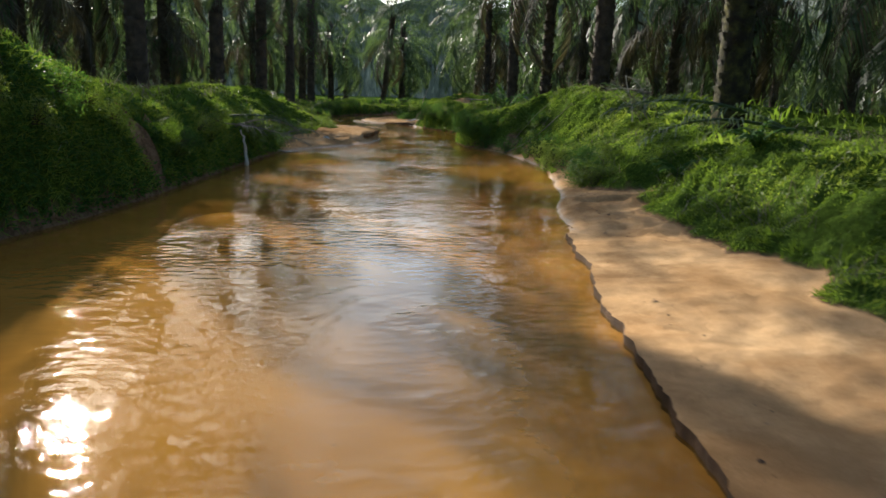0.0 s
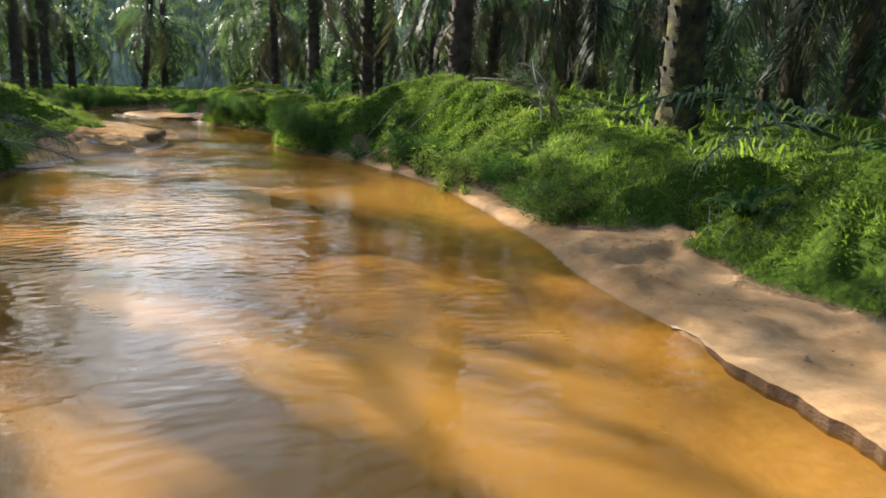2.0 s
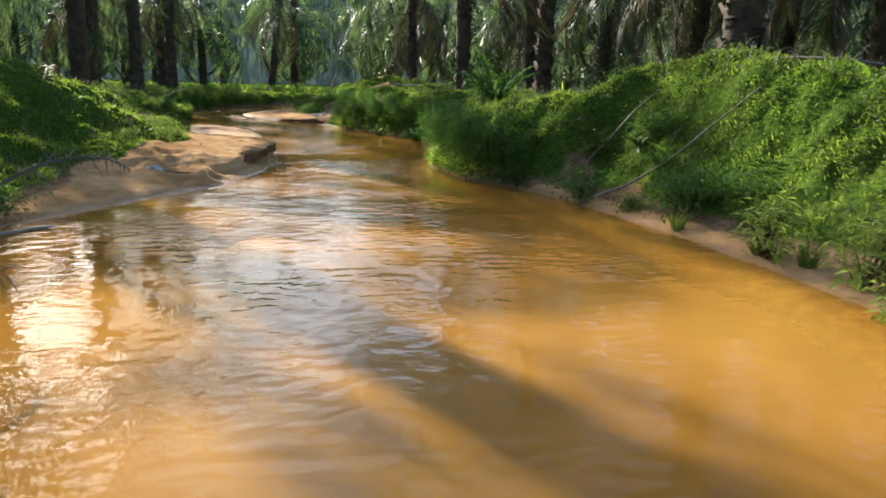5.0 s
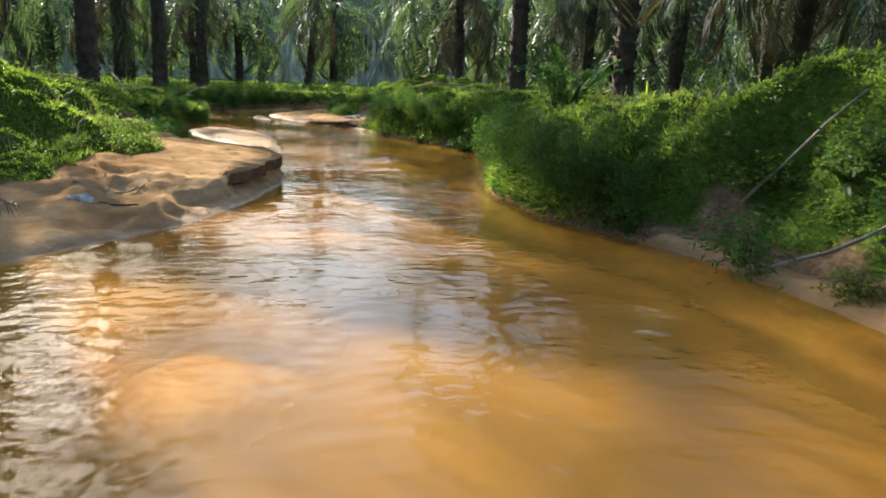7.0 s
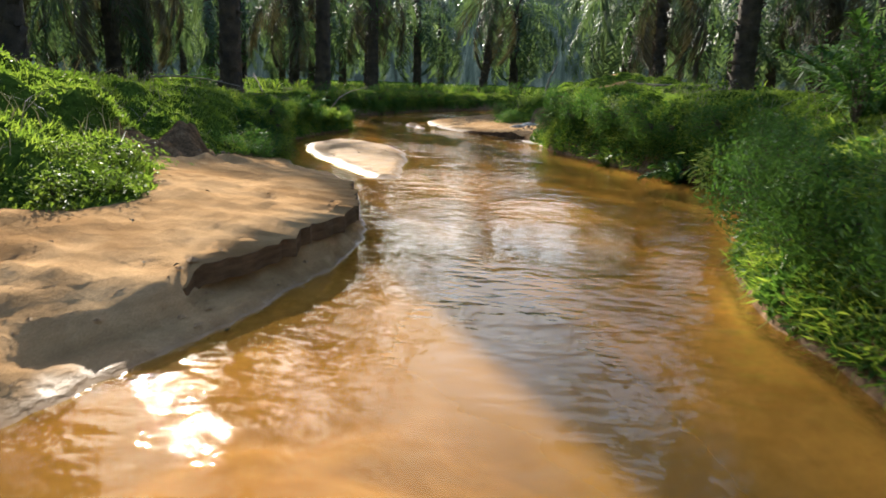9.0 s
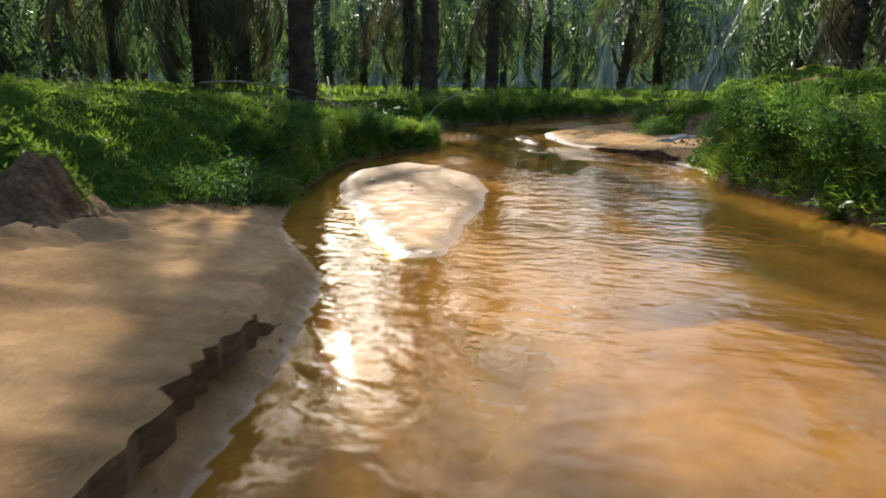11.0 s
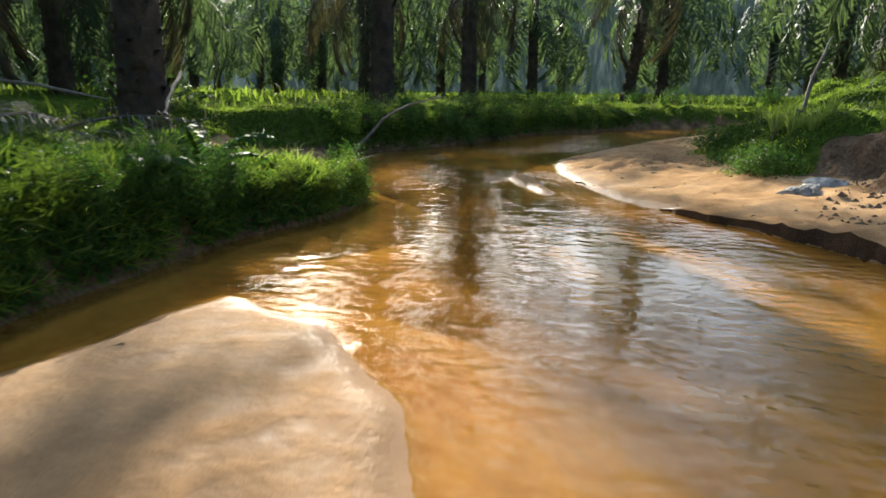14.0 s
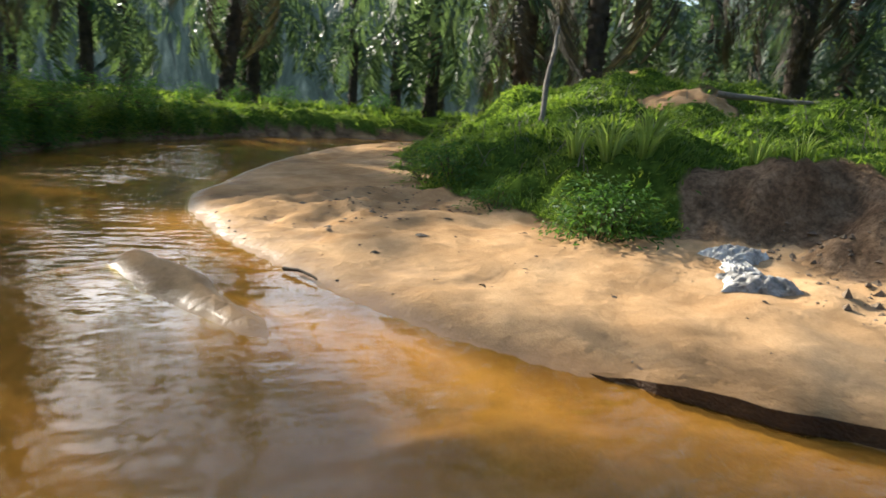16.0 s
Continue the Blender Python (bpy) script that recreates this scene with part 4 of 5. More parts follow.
def bush(name, label, width, height, count, leaf, mat, seed, narrow=0.45, category="bush", group="bank bushes"):
    """A leafy bush: thin stems from the base and leaves in sprays round an uneven crown."""
    r = np.random.default_rng(seed)
    thing = tagged(new(name), label, category, group)
    pieces, sprays = [], []
    for i in range(16):
        a, e = r.uniform(0, 2 * np.pi), r.uniform(0.25, 1.45)
        reach = r.uniform(0.75, 1.1)
        end = np.array([np.cos(a) * np.cos(e) * width / 2, np.sin(a) * np.cos(e) * width / 2, np.sin(e) * height]) * reach
        mid = end * 0.5 + np.array([0, 0, 0.12 * height])
        t = np.linspace(0, 1, 5)[:, None]
        pts = (1 - t) ** 2 * np.array([0, 0, -0.05]) + 2 * t * (1 - t) * mid + t**2 * end
        pieces.append(tube(pts, np.linspace(0.010, 0.003, 5), 4))
        sprays += [pts[2], pts[3], pts[4], pts[4]]
    part_np("branching", *joined(pieces), M_TWIG, thing)
    sp = np.array(sprays)[r.integers(0, len(sprays), count)]
    off = r.normal(size=(count, 3)) * np.array([width, width, height]) * 0.13
    p = sp + off
    p[:, 2] = np.maximum(p[:, 2], 0.01)
    out = unit(p * np.array([1, 1, 0.7]) + 0.55 * r.normal(size=(count, 3)) * np.array([1, 1, 0.7]) * 0.4)
    nrm = unit(np.array([0, 0, 1.0]) + 0.55 * r.normal(size=(count, 3)) + 0.4 * out)
    out = unit(out - (out * nrm).sum(1)[:, None] * nrm)
    ln = leaf * r.uniform(0.6, 1.3, count)
    v, f = leaf_quads(p, out, nrm, ln, ln * narrow * r.uniform(0.7, 1.2, count), 0.3)
    part_np("foliage", v, f, mat, thing)
    return thing


def tuft(name, label, height, count, width, mat, seed, category="grass tuft", group="grass tufts", spread=0.06, bend=0.7):
    """A tuft of long bent blades from one foot."""
    r = np.random.default_rng(seed)
    a = r.uniform(0, 2 * np.pi, count)
    base = np.stack([np.cos(a), np.sin(a), np.zeros(count)], 1) * (spread * np.sqrt(r.uniform(0, 1, count)))[:, None]
    lean = np.stack([np.cos(a), np.sin(a), np.zeros(count)], 1) * (bend * r.uniform(0.2, 1.2, count))[:, None]
    v, f = blades(base, lean, height * r.uniform(0.55, 1.1, count), np.full(count, width), r)
    thing = tagged(new(name, mesh_np(name, v, f, mat)), label, category, group)
    return thing


def fern(name, label, size, count, mat, seed):
    """Arching feathered leaves from one root."""
    r = np.random.default_rng(seed)
    thing = tagged(new(name), label, "fern", "ferns")
    me = frond_mesh("leaf", size, 75, 55, 16, size * 0.26, mat, seed, 0.35, size * 0.05, 3)
    for i in range(count):
        o = new("leaf", me)
        o.parent = thing
        o.matrix_basis = pose(0, 0, 0, r.uniform(-25, 25), r.uniform(-20, 20), i * 360 / count + r.uniform(-20, 20))
    return thing


def ground_at(x, y):
    return float(land(np.array([x]), np.array([y]))[0][0])


def spread_things(protos_, spots_, seed, scale=(0.75, 1.2), sink=0.04):
    """Stands copies of the given things on the ground at the spots; the first copies are the originals."""
    r = np.random.default_rng(seed)
    fresh = list(protos_)
    for i, (x, y, *more) in enumerate(spots_):
        k = i % len(protos_) if not more else int(more[0])
        s = r.uniform(*scale)
        m = pose(x, y, ground_at(x, y) - sink, r.uniform(-8, 8), r.uniform(-8, 8), r.uniform(0, 360)) @ Matrix.Scale(s, 4)
        if protos_[k] in fresh:
            fresh.remove(protos_[k])
            protos_[k].matrix_basis = m
        else:
            o = copy_thing(protos_[k], m)
            o.matrix_basis = m


def overhang(protos_, side, y0, y1, step, seed, small=0.6, large=0.95, tilt=(45, 88), lift=0.0):
    """Bushes that lean out from the bank over the water."""
    r = np.random.default_rng(seed)
    line = RLINE if side > 0 else LLINE
    for y in np.arange(y0, y1, step):
        x = float(np.interp(y, line[:, 1], line[:, 0])) + side * r.uniform(0.10, 0.28)
        if any(math.hypot(x - b[0], y - b[1]) < b[2] + 0.15 for b in BARE):
            continue
        m = pose(x, y, ground_at(x + side * 0.12, y) + lift + r.uniform(-0.02, 0.10), r.uniform(-15, 15), -side * r.uniform(*tilt), r.uniform(-20, 20)) @ Matrix.Scale(r.uniform(small, large), 4)
        copy_thing(protos_[int(r.integers(0, len(protos_)))], m).matrix_basis = m


BUSHES = [bush("bush", "rounded leafy green bush on the stream bank", 1.0, 0.7, 850, 0.075, M_BUSH, 201),
          bush("bush", "dense dark green bush overhanging the water", 1.1, 0.6, 800, 0.085, M_BUSH, 202, 0.3),
          bush("bush", "light green bush of small creeping leaves", 0.9, 0.45, 850, 0.055, M_CREEPER, 203, 0.6),
          bush("bush", "feathery grass-green bush at the bank's edge", 0.9, 0.55, 900, 0.10, M_GRASS, 204, 0.16)]
spots_ = []
r = np.random.default_rng(205)


def along(side, y0, y1, step, d0, d1, kinds):
    """Spots for bushes along one shore, at a distance from the water's edge."""
    line = RLINE if side > 0 else LLINE
    for y in np.arange(y0, y1, step):
        yy = y + r.uniform(-0.25, 0.25)
        x = float(np.interp(yy, line[:, 1], line[:, 0])) + side * r.uniform(d0, d1)
        spots_.append((x, yy, kinds[int(r.integers(0, len(kinds)))]))


along(1, 14.0, 23.0, 0.9, 0.5, 0.9, (1, 3, 0, 1))
along(1, 14.0, 17.4, 0.6, 0.5, 1.3, (0, 1, 3))
along(1, 20.5, 22.6, 0.9, 0.5, 1.4, (0, 1))
along(1, 28.0, 32.5, 0.9, 0.20, 0.6, (1, 0, 2))
along(1, 33.0, 36.6, 1.1, 0.15, 0.5, (1, 3, 3))
along(1, 41.4, 45.5, 0.8, 2.05, 2.25, (1, 3, 3))
along(-1, 14.0, 16.5, 1.0, 0.1, 0.3, (1, 3, 2))
along(-1, 18.0, 21.5, 0.6, 0.1, 0.4, (3, 1))
along(-1, 43.0, 52.0, 0.9, 0.02, 0.2, (1, 3, 3))
spots_ += [(-0.85, 26.2, 2), (-1.05, 25.9, 2), (-1.4, 25.6, 2), (-1.35, 26.5, 2), (-1.2, 26.9, 2), (4.9, 29.2, 0), (1.35, 41.0, 0), (1.6, 41.1, 0), (5.0, 14.6, 3), (5.3, 15.3, 3), (5.5, 14.8, 3), (5.2, 16.0, 3), (4.95, 22.6, 1), (5.2, 22.9, 2), (6.6, 12.4, 3), (-1.75, 31.2, 1), (-1.95, 31.5, 1), (-2.1, 31.0, 0), (4.65, 22.2, 1), (4.7, 21.9, 3), (4.9, 21.3, 2)]
spots_ = [q for q in spots_ if all(math.hypot(q[0] - b[0], q[1] - b[1]) > b[2] + 0.2 for b in BARE)]
spread_things(BUSHES, spots_, 206, (0.40, 0.80), 0.08)

spread_things([copy_thing(BUSHES[0], Matrix()), copy_thing(BUSHES[1], Matrix())], [(-3.4, 52.6, 0), (-2.6, 54.4, 1), (-1.6, 56.2, 0), (-0.4, 57.9, 1), (0.9, 58.6, 0), (-1.4, 59.6, 1), (2.6, 59.4, 0), (-4.2, 49.2, 1), (-4.9, 46.4, 0), (4.4, 59.9, 1), (-0.2, 60.4, 0)], 227, (0.7, 1.25), 0.06)
overhang([BUSHES[1]], 1, 23.3, 28.2, 0.20, 207, 0.40, 0.62, (85, 118), 0.05)
overhang([BUSHES[1], BUSHES[0]], 1, 23.3, 27.8, 0.36, 226, 0.30, 0.44, (45, 80), 0.22)
overhang(BUSHES[:2], 1, 31.6, 36.6, 0.30, 208, 0.40, 0.6, (80, 115), 0.10)
overhang([BUSHES[1], BUSHES[2]], -1, 31.6, 36.2, 0.34, 209, 0.32, 0.5, (85, 115), 0.05)
overhang([BUSHES[2], BUSHES[1]], -1, 35.6, 39.5, 0.2, 224, 0.30, 0.46, (70, 105), 0.0)
overhang([BUSHES[1], BUSHES[3]], -1, 43.2, 51.5, 0.5, 210, 0.4, 0.7)
overhang([BUSHES[1], BUSHES[3]], -1, 6.0, 16.5, 0.55, 219, 0.35, 0.6)

# tall grass, ferns and single plants
TUFTS = [tuft("grass_tuft", "tuft of long bright yellow-green grass blades", 0.55, 34, 0.024, M_BRIGHT, 211), tuft("grass_tuft", "spreading tuft of thin green grass", 0.30, 70, 0.010, M_GRASS, 212, bend=0.9)]
spread_things(TUFTS, [(1.85, 41.75, 0), (2.05, 41.6, 0), (2.25, 41.85, 0), (1.7, 42.0, 0), (2.7, 41.2, 0), (5.02, 19.2, 1), (5.1, 18.7, 1), (5.05, 17.7, 1), (4.95, 16.9, 1), (-2.9, 37.4, 0), (-2.7, 37.9, 0), (-1.2, 24.9, 1), (2.4, 35.6, 1), (-2.6, 38.5, 1), (4.9, 20.3, 1), (-1.0, 26.9, 1), (-3.1, 36.6, 0), (2.9, 41.0, 0), (3.4, 41.8, 1)], 213, (0.55, 0.9), 0.02)
PALE = bush("pale_plant", "pale yellow-green leafy plant lit by the sun", 0.55, 0.55, 260, 0.11, M_BRIGHT, 214, 0.35, "plant", "pale plants")
spread_things([PALE], [(5.12, 18.15, 0), (5.35, 17.75, 0), (5.02, 19.1, 0), (4.95, 17.65, 0), (4.4, 30.9, 0)], 215, (0.55, 1.0), 0.03)
FERNS = [fern("fern", "green fern with arching feathered leaves", 0.55, 9, M_BUSH, 216), fern("fern", "small bright fern on the bank", 0.35, 8, M_CREEPER, 217)]
spread_things(FERNS, [(-3.0, 37.0, 0), (-2.9, 36.2, 0), (4.1, 31.6, 0), (5.3, 20.6, 1), (5.4, 22.2, 1), (3.3, 33.2, 1), (-3.2, 27.4, 1), (-7.5, 42.5, 0), (-8.3, 44.0, 0), (6.3, 17.4, 1), (5.9, 12.4, 0), (6.4, 11.2, 0)], 218, (0.8, 1.2), 0.02)


SHRUB = bush("leafy_shrub", "tall loose shrub with broad green leaves on thin stems", 1.0, 1.25, 330, 0.13, M_BUSH, 222, 0.42, "shrub", "leafy shrubs")
spread_things([SHRUB], [(4.3, 29.2, 0), (4.7, 30.1, 0), (4.5, 30.9, 0), (5.1, 28.9, 0), (-7.6, 41.2, 0), (-8.2, 43.2, 0), (6.6, 33.2, 0), (8.6, 30.5, 0), (-3.2, 46.0, 0)], 223, (0.42, 0.7), 0.05)


# young palm by the bush
def young_palm():
    thing = tagged(new("young_palm"), "young palm with upright bright green leaves", "palm")
    r = np.random.default_rng(221)
    for i in range(9):
        o = new("frond", frond_mesh("frond", 1.25, 45, 72, 26, 0.42, M_BUSH, 230 + i % 3, 0.35, 0.035, 4) if i < 3 else None)
        if i >= 3:
            bpy.data.objects.remove(o)
            o = new("frond", thing.children[i % 3].data)
        o.parent = thing
        o.matrix_basis = pose(0, 0, 0, r.uniform(-25, 12), r.uniform(-15, 15), i * 137.5)
    return thing


yp = young_palm()
yp.matrix_basis = pose(5.55, 29.6, ground_at(5.55, 29.6) - 0.03)


# ---- dead fronds, sticks and other loose things ----
def dead_frond(label, x, y, z, rx, ry, rz, k=0, size=1.0):
    o = tagged(new("dead_frond"), label, "palm frond", "fallen fronds")
    for me in DEAD[k]:
        new(me.name.split(".")[0], me).parent = o
    o.matrix_basis = pose(x, y, z, rx, ry, rz) @ Matrix.Scale(size, 4)
    return o


DEAD = [frond_mesh("dead_frond", 3.2, 30, 8, 30, 0.7, M_DRY, 241, 0.35, 0.03, split=True), frond_mesh("dead_frond", 2.6, 70, 35, 26, 0.6, M_DRY, 242, 0.6, 0.03, split=True), frond_mesh("dead_frond", 3.0, 45, 15, 30, 0.6, M_FROND, 243, 0.4, 0.035, split=True)]
L1 = "fallen grey dry palm frond lying on the bank"
dead_frond(L1, 7.3, 18.5, ground_at(7.3, 18.5), 42, 20, 70, 0, 0.42)
dead_frond(L1, 7.4, 18.4, ground_at(7.4, 18.4), 52, -15, 40, 0, 0.40)
dead_frond("fallen green-grey palm frond on the heap", 7.5, 18.5, ground_at(7.5, 18.5), 35, 0, 95, 2, 0.5)
dead_frond("fallen green-grey palm frond on the heap", 7.3, 18.3, ground_at(7.3, 18.3), 16, 15, -60, 2, 0.5)
dead_frond(L1, 7.4, 18.7, ground_at(7.4, 18.7), 30, 10, 10, 1, 0.6)
dead_frond(L1, 7.2, 18.4, ground_at(7.2, 18.4), 20, -10, 130, 1, 0.5)
dead_frond("fallen dark green palm frond arching over the bank", 7.9, 13.4, ground_at(7.9, 13.4) + 0.30, 6, 0, 92, 2)
dead_frond("fallen dark green palm frond arching over the bank", 7.8, 13.1, ground_at(7.8, 13.1) + 0.3, -2, 20, 104, 2, 0.9)
dead_frond("dark fallen palm frond hanging over the water", -2.0, 17.2, ground_at(-2.0, 17.2) + 0.05, -14, 25, -80, 0, 0.6)
dead_frond("dark fallen palm frond hanging over the water", -2.0, 17.5, ground_at(-2.0, 17.5) + 0.10, -8, -15, -95, 2, 0.6)
dead_frond(L1, -1.9, 17.7, ground_at(-1.9, 17.7) + 0.02, -10, -20, -100, 1, 0.6)
dead_frond(L1, -1.8, 21.6, ground_at(-1.8, 21.6) + 0.05, -5, 10, -50, 1, 0.6)
dead_frond(L1, -1.9, 23.6, ground_at(-1.9, 23.6) + 0.06, -5, 0, 40, 1, 0.5)
dead_frond(L1, -2.9, 26.6, ground_at(-2.9, 26.6) + 0.1, 0, 10, 10, 1, 0.5)
dead_frond(L1, -6.8, 38.6, ground_at(-6.8, 38.6) + 0.1, 0, 20, -110, 0)
dead_frond(L1, -7.2, 39.8, ground_at(-7.2, 39.8) + 0.1, 4, -20, -160, 0, 0.8)
dead_frond(L1, 8.3, 25.0, ground_at(8.3, 25.0) + 0.1, -6, -10, 120, 0)
dead_frond(L1, -6.6, 38.9, ground_at(-6.6, 38.9) + 0.2, 10, -10, -95, 0, 0.7)
dead_frond(L1, 8.6, 22.0, ground_at(8.6, 22.0) + 0.2, 0, 10, 20, 0)
dead_frond(L1, 6.5, 42.5, ground_at(6.5, 42.5) + 0.1, 0, 10, -60, 0)


def stick(label, pts, r0, r1, mat=None, name="stick"):
    """A bent stick or branch along points."""
    p = np.array(pts, float)
    t = np.linspace(0, 1, len(p))
    tt = np.linspace(0, 1, 10)
    q = np.stack([np.interp(tt, t, p[:, k]) for k in range(3)], 1)
    q[1:-1] = 0.25 * q[:-2] + 0.5 * q[1:-1] + 0.25 * q[2:]
    q += np.random.default_rng(int(abs(p[0, 1] * 100))).normal(0, r0 * 0.25, q.shape)
    v, f = tube(q, np.linspace(r0, r1, 10) * (1 + 0.15 * np.sin(np.arange(10) * 2.1)), 7)
    return tagged(new(name, mesh_np(name, v, f, mat or M_WOOD, True)), label, "branch" if name != "log" else "log")


stick("pale bare stick standing in dead fronds", [(-1.55, 17.25, -0.05), (-1.58, 17.3, 0.4), (-1.68, 17.35, 0.72)], 0.045, 0.016, M_PALE)
stick("bare pale branch standing in the heap of fronds", [(7.05, 18.45, 0.95), (6.98, 18.42, 1.5), (6.85, 18.45, 1.85), (6.8, 18.5, 2.15)], 0.020, 0.007, M_PALE)
stick("bent pale stick leaning from the water", [(-4.35, 42.6, -0.1), (-4.2, 42.9, 0.3), (-3.9, 43.4, 0.75), (-3.3, 44.2, 1.0)], 0.035, 0.010)
stick("pale stick leaning out of the grassy mound", [(2.3, 43.9, ground_at(2.3, 43.9) - 0.1), (2.5, 44.2, 1.35), (2.75, 44.6, 1.95)], 0.04, 0.014)
stick("thin dry branch lying over the bank", [(4.55, 22.0, ground_at(4.55, 22.0) + 0.02), (5.2, 21.6, ground_at(5.2, 21.6) + 0.12), (6.2, 21.1, ground_at(6.2, 21.1) + 0.12)], 0.018, 0.008)
stick("thin dry branch lying over the bank", [(5.0, 22.9, ground_at(5.0, 22.9) + 0.02), (5.6, 22.7, ground_at(5.6, 22.7) + 0.15), (6.5, 22.9, ground_at(6.5, 22.9) + 0.1)], 0.016, 0.008)
stick("grey weathered log at the water's edge", [(-2.0, 19.9, 0.06), (-1.5, 20.4, 0.04), (-1.05, 20.95, -0.02)], 0.045, 0.02, M_WOOD, "log")
stick("dark stick half buried in the sand", [(-0.7, 23.75, ground_at(-0.7, 23.75) + 0.0), (-0.45, 23.8, ground_at(-0.45, 23.8) + 0.012), (-0.2, 23.95, ground_at(-0.2, 23.95) + 0.0)], 0.010, 0.006, M_TWIG)
stick("pale stick beside the sand bank", [(-0.75, 24.2, ground_at(-0.75, 24.2)), (-0.5, 24.28, ground_at(-0.5, 24.28) + 0.012), (-0.3, 24.5, ground_at(-0.3, 24.5))], 0.009, 0.005)
stick("grey branch on the brush heap", [(-7.4, 38.2, 1.1), (-6.4, 38.35, 1.15), (-5.2, 38.5, 0.95)], 0.028, 0.012)
stick("grey branch on the brush heap", [(-5.5, 40.1, 1.25), (-5.1, 39.4, 1.05), (-4.7, 38.7, 0.8)], 0.025, 0.012)
stick("fallen branch on the mound", [(5.0, 44.5, ground_at(5.0, 44.5) + 0.05), (6.0, 44.2, ground_at(6.0, 44.2) + 0.1), (7.2, 44.4, ground_at(7.2, 44.4) + 0.05)], 0.04, 0.02)
stick("thin twig lying on the wet sand", [(-0.60, 40.85, ground_at(-0.55, 40.9) + 0.012), (-0.52, 40.75, ground_at(-0.5, 40.8) + 0.016), (-0.45, 40.6, ground_at(-0.4, 40.6) + 0.012)], 0.012, 0.006, M_TWIG)


def sack(label, x, y, z, w, h, seed, turn):
    """An empty plastic sack, flattened and crumpled, its rim sunk in the sand."""
    k = 34
    u, v = np.meshgrid(np.linspace(-1, 1, k), np.linspace(-1, 1, k), indexing="ij")
    rim = np.clip(1.0 - np.maximum(np.abs(u), np.abs(v)) ** 5, 0, 1)
    fold = 1 - np.abs(fbm(u * 2, v * 3, 1.5, seed, 4)) * 1.6
    p = np.stack([w * u * (1 + 0.14 * fbm(u, v, 1.6, seed + 1, 3)), 0.68 * w * v * (1 + 0.18 * fbm(u, v, 1.4, seed + 2, 3)),
                  h * (0.5 + 0.9 * fold + 0.5 * fbm(u, v, 2.2, seed + 3, 2)) * rim - 0.03 * (1 - rim)], -1).reshape(-1, 3)
    i, j = np.meshgrid(np.arange(k - 1), np.arange(k - 1), indexing="ij")
    f = np.stack([i * k + j, (i + 1) * k + j, (i + 1) * k + j + 1, i * k + j + 1], -1).reshape(-1, 4)
    o = tagged(new("sack", mesh_np("sack", p, f, M_SACK, True)), label, "sack", "old sacks")
    o.matrix_basis = pose(x, y, z, 0, 0, turn)
    return o


sack("crumpled dirty white sack on the sand", 2.02, 40.5, ground_at(2.02, 40.5) + 0.015, 0.22, 0.030, 5, 20)
sack("crumpled dirty white sack on the sand", 1.7, 39.98, ground_at(1.7, 39.98) + 0.015, 0.20, 0.028, 8, -20)
sack("small crumpled grey-white sack on the sand", 1.82, 40.24, ground_at(1.82, 40.24) + 0.015, 0.14, 0.022, 11, 60)
sack("crumpled dirty white sack by the sand bank", -0.72, 23.75, ground_at(-0.72, 23.75) + 0.015, 0.12, 0.022, 14, 30)


def crust(label, line, side, y0, y1, seed, reach=0.06, thick=0.03, back=0.16, down=False):
    """A thin overhanging lip of firm sand along a cut edge, broken off raggedly. back: its distance from the water, or pairs of y and distance."""
    ys = np.arange(y0, y1, 0.06)
    fade = smooth((ys - y0) / 0.5) * smooth((y1 - ys) / (1.4 if down and y0 < 10 else 0.5))
    back = np.interp(ys, *zip(*back)) if isinstance(back, tuple) else np.full(len(ys), back)
    rag = (0.03 if down else 0.07) * fbm(ys, ys * 0, 0.8, seed, 5) + (0.006 if down else 0.014) * np.random.default_rng(seed).normal(size=len(ys))
    cut = back - reach * fade + rag
    x0 = np.interp(ys, line[:, 1], line[:, 0])
    nrm = np.stack([np.ones(len(ys)), -np.gradient(x0, ys)], 1) * side
    nrm /= np.linalg.norm(nrm, axis=1)[:, None]
    sink = (0.07 if down else 0.16) * (1 - fade)
    rows = []
    for d, dz in ((0.72, -0.02), (0.52, 0.004), (None, 0.006), (None, -thick), (0.0, -thick - 0.03)):
        dd = cut if d is None else back + 0.20 if d == 0.0 else np.full(len(ys), d)
        px, py = x0 + nrm[:, 0] * dd, ys + nrm[:, 1] * dd
        gz = land(x0 + nrm[:, 0] * np.maximum(dd, back + 0.17), ys + nrm[:, 1] * np.maximum(dd, back + 0.17))[0]
        pz = gz + dz - (0.012 if d is None else 0) - sink
        rows.append(np.stack([px, py, np.full(len(ys), -0.05) if down and dz < -0.021 else pz], 1))
    v = np.stack(rows, 1).reshape(-1, 3)
    n5 = len(ys)
    i, j = np.meshgrid(np.arange(n5 - 1), np.arange(4), indexing="ij")
    f = np.stack([i * 5 + j, (i + 1) * 5 + j, (i + 1) * 5 + j + 1, i * 5 + j + 1], -1).reshape(-1, 4)
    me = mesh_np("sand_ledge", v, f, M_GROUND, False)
    # Front and underside get darker materials that carry shade in their colour.
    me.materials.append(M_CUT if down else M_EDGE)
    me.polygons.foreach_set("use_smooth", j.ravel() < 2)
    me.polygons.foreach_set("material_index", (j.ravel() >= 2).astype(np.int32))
    return tagged(new("sand_ledge", me), label, "sand", kind="structure")


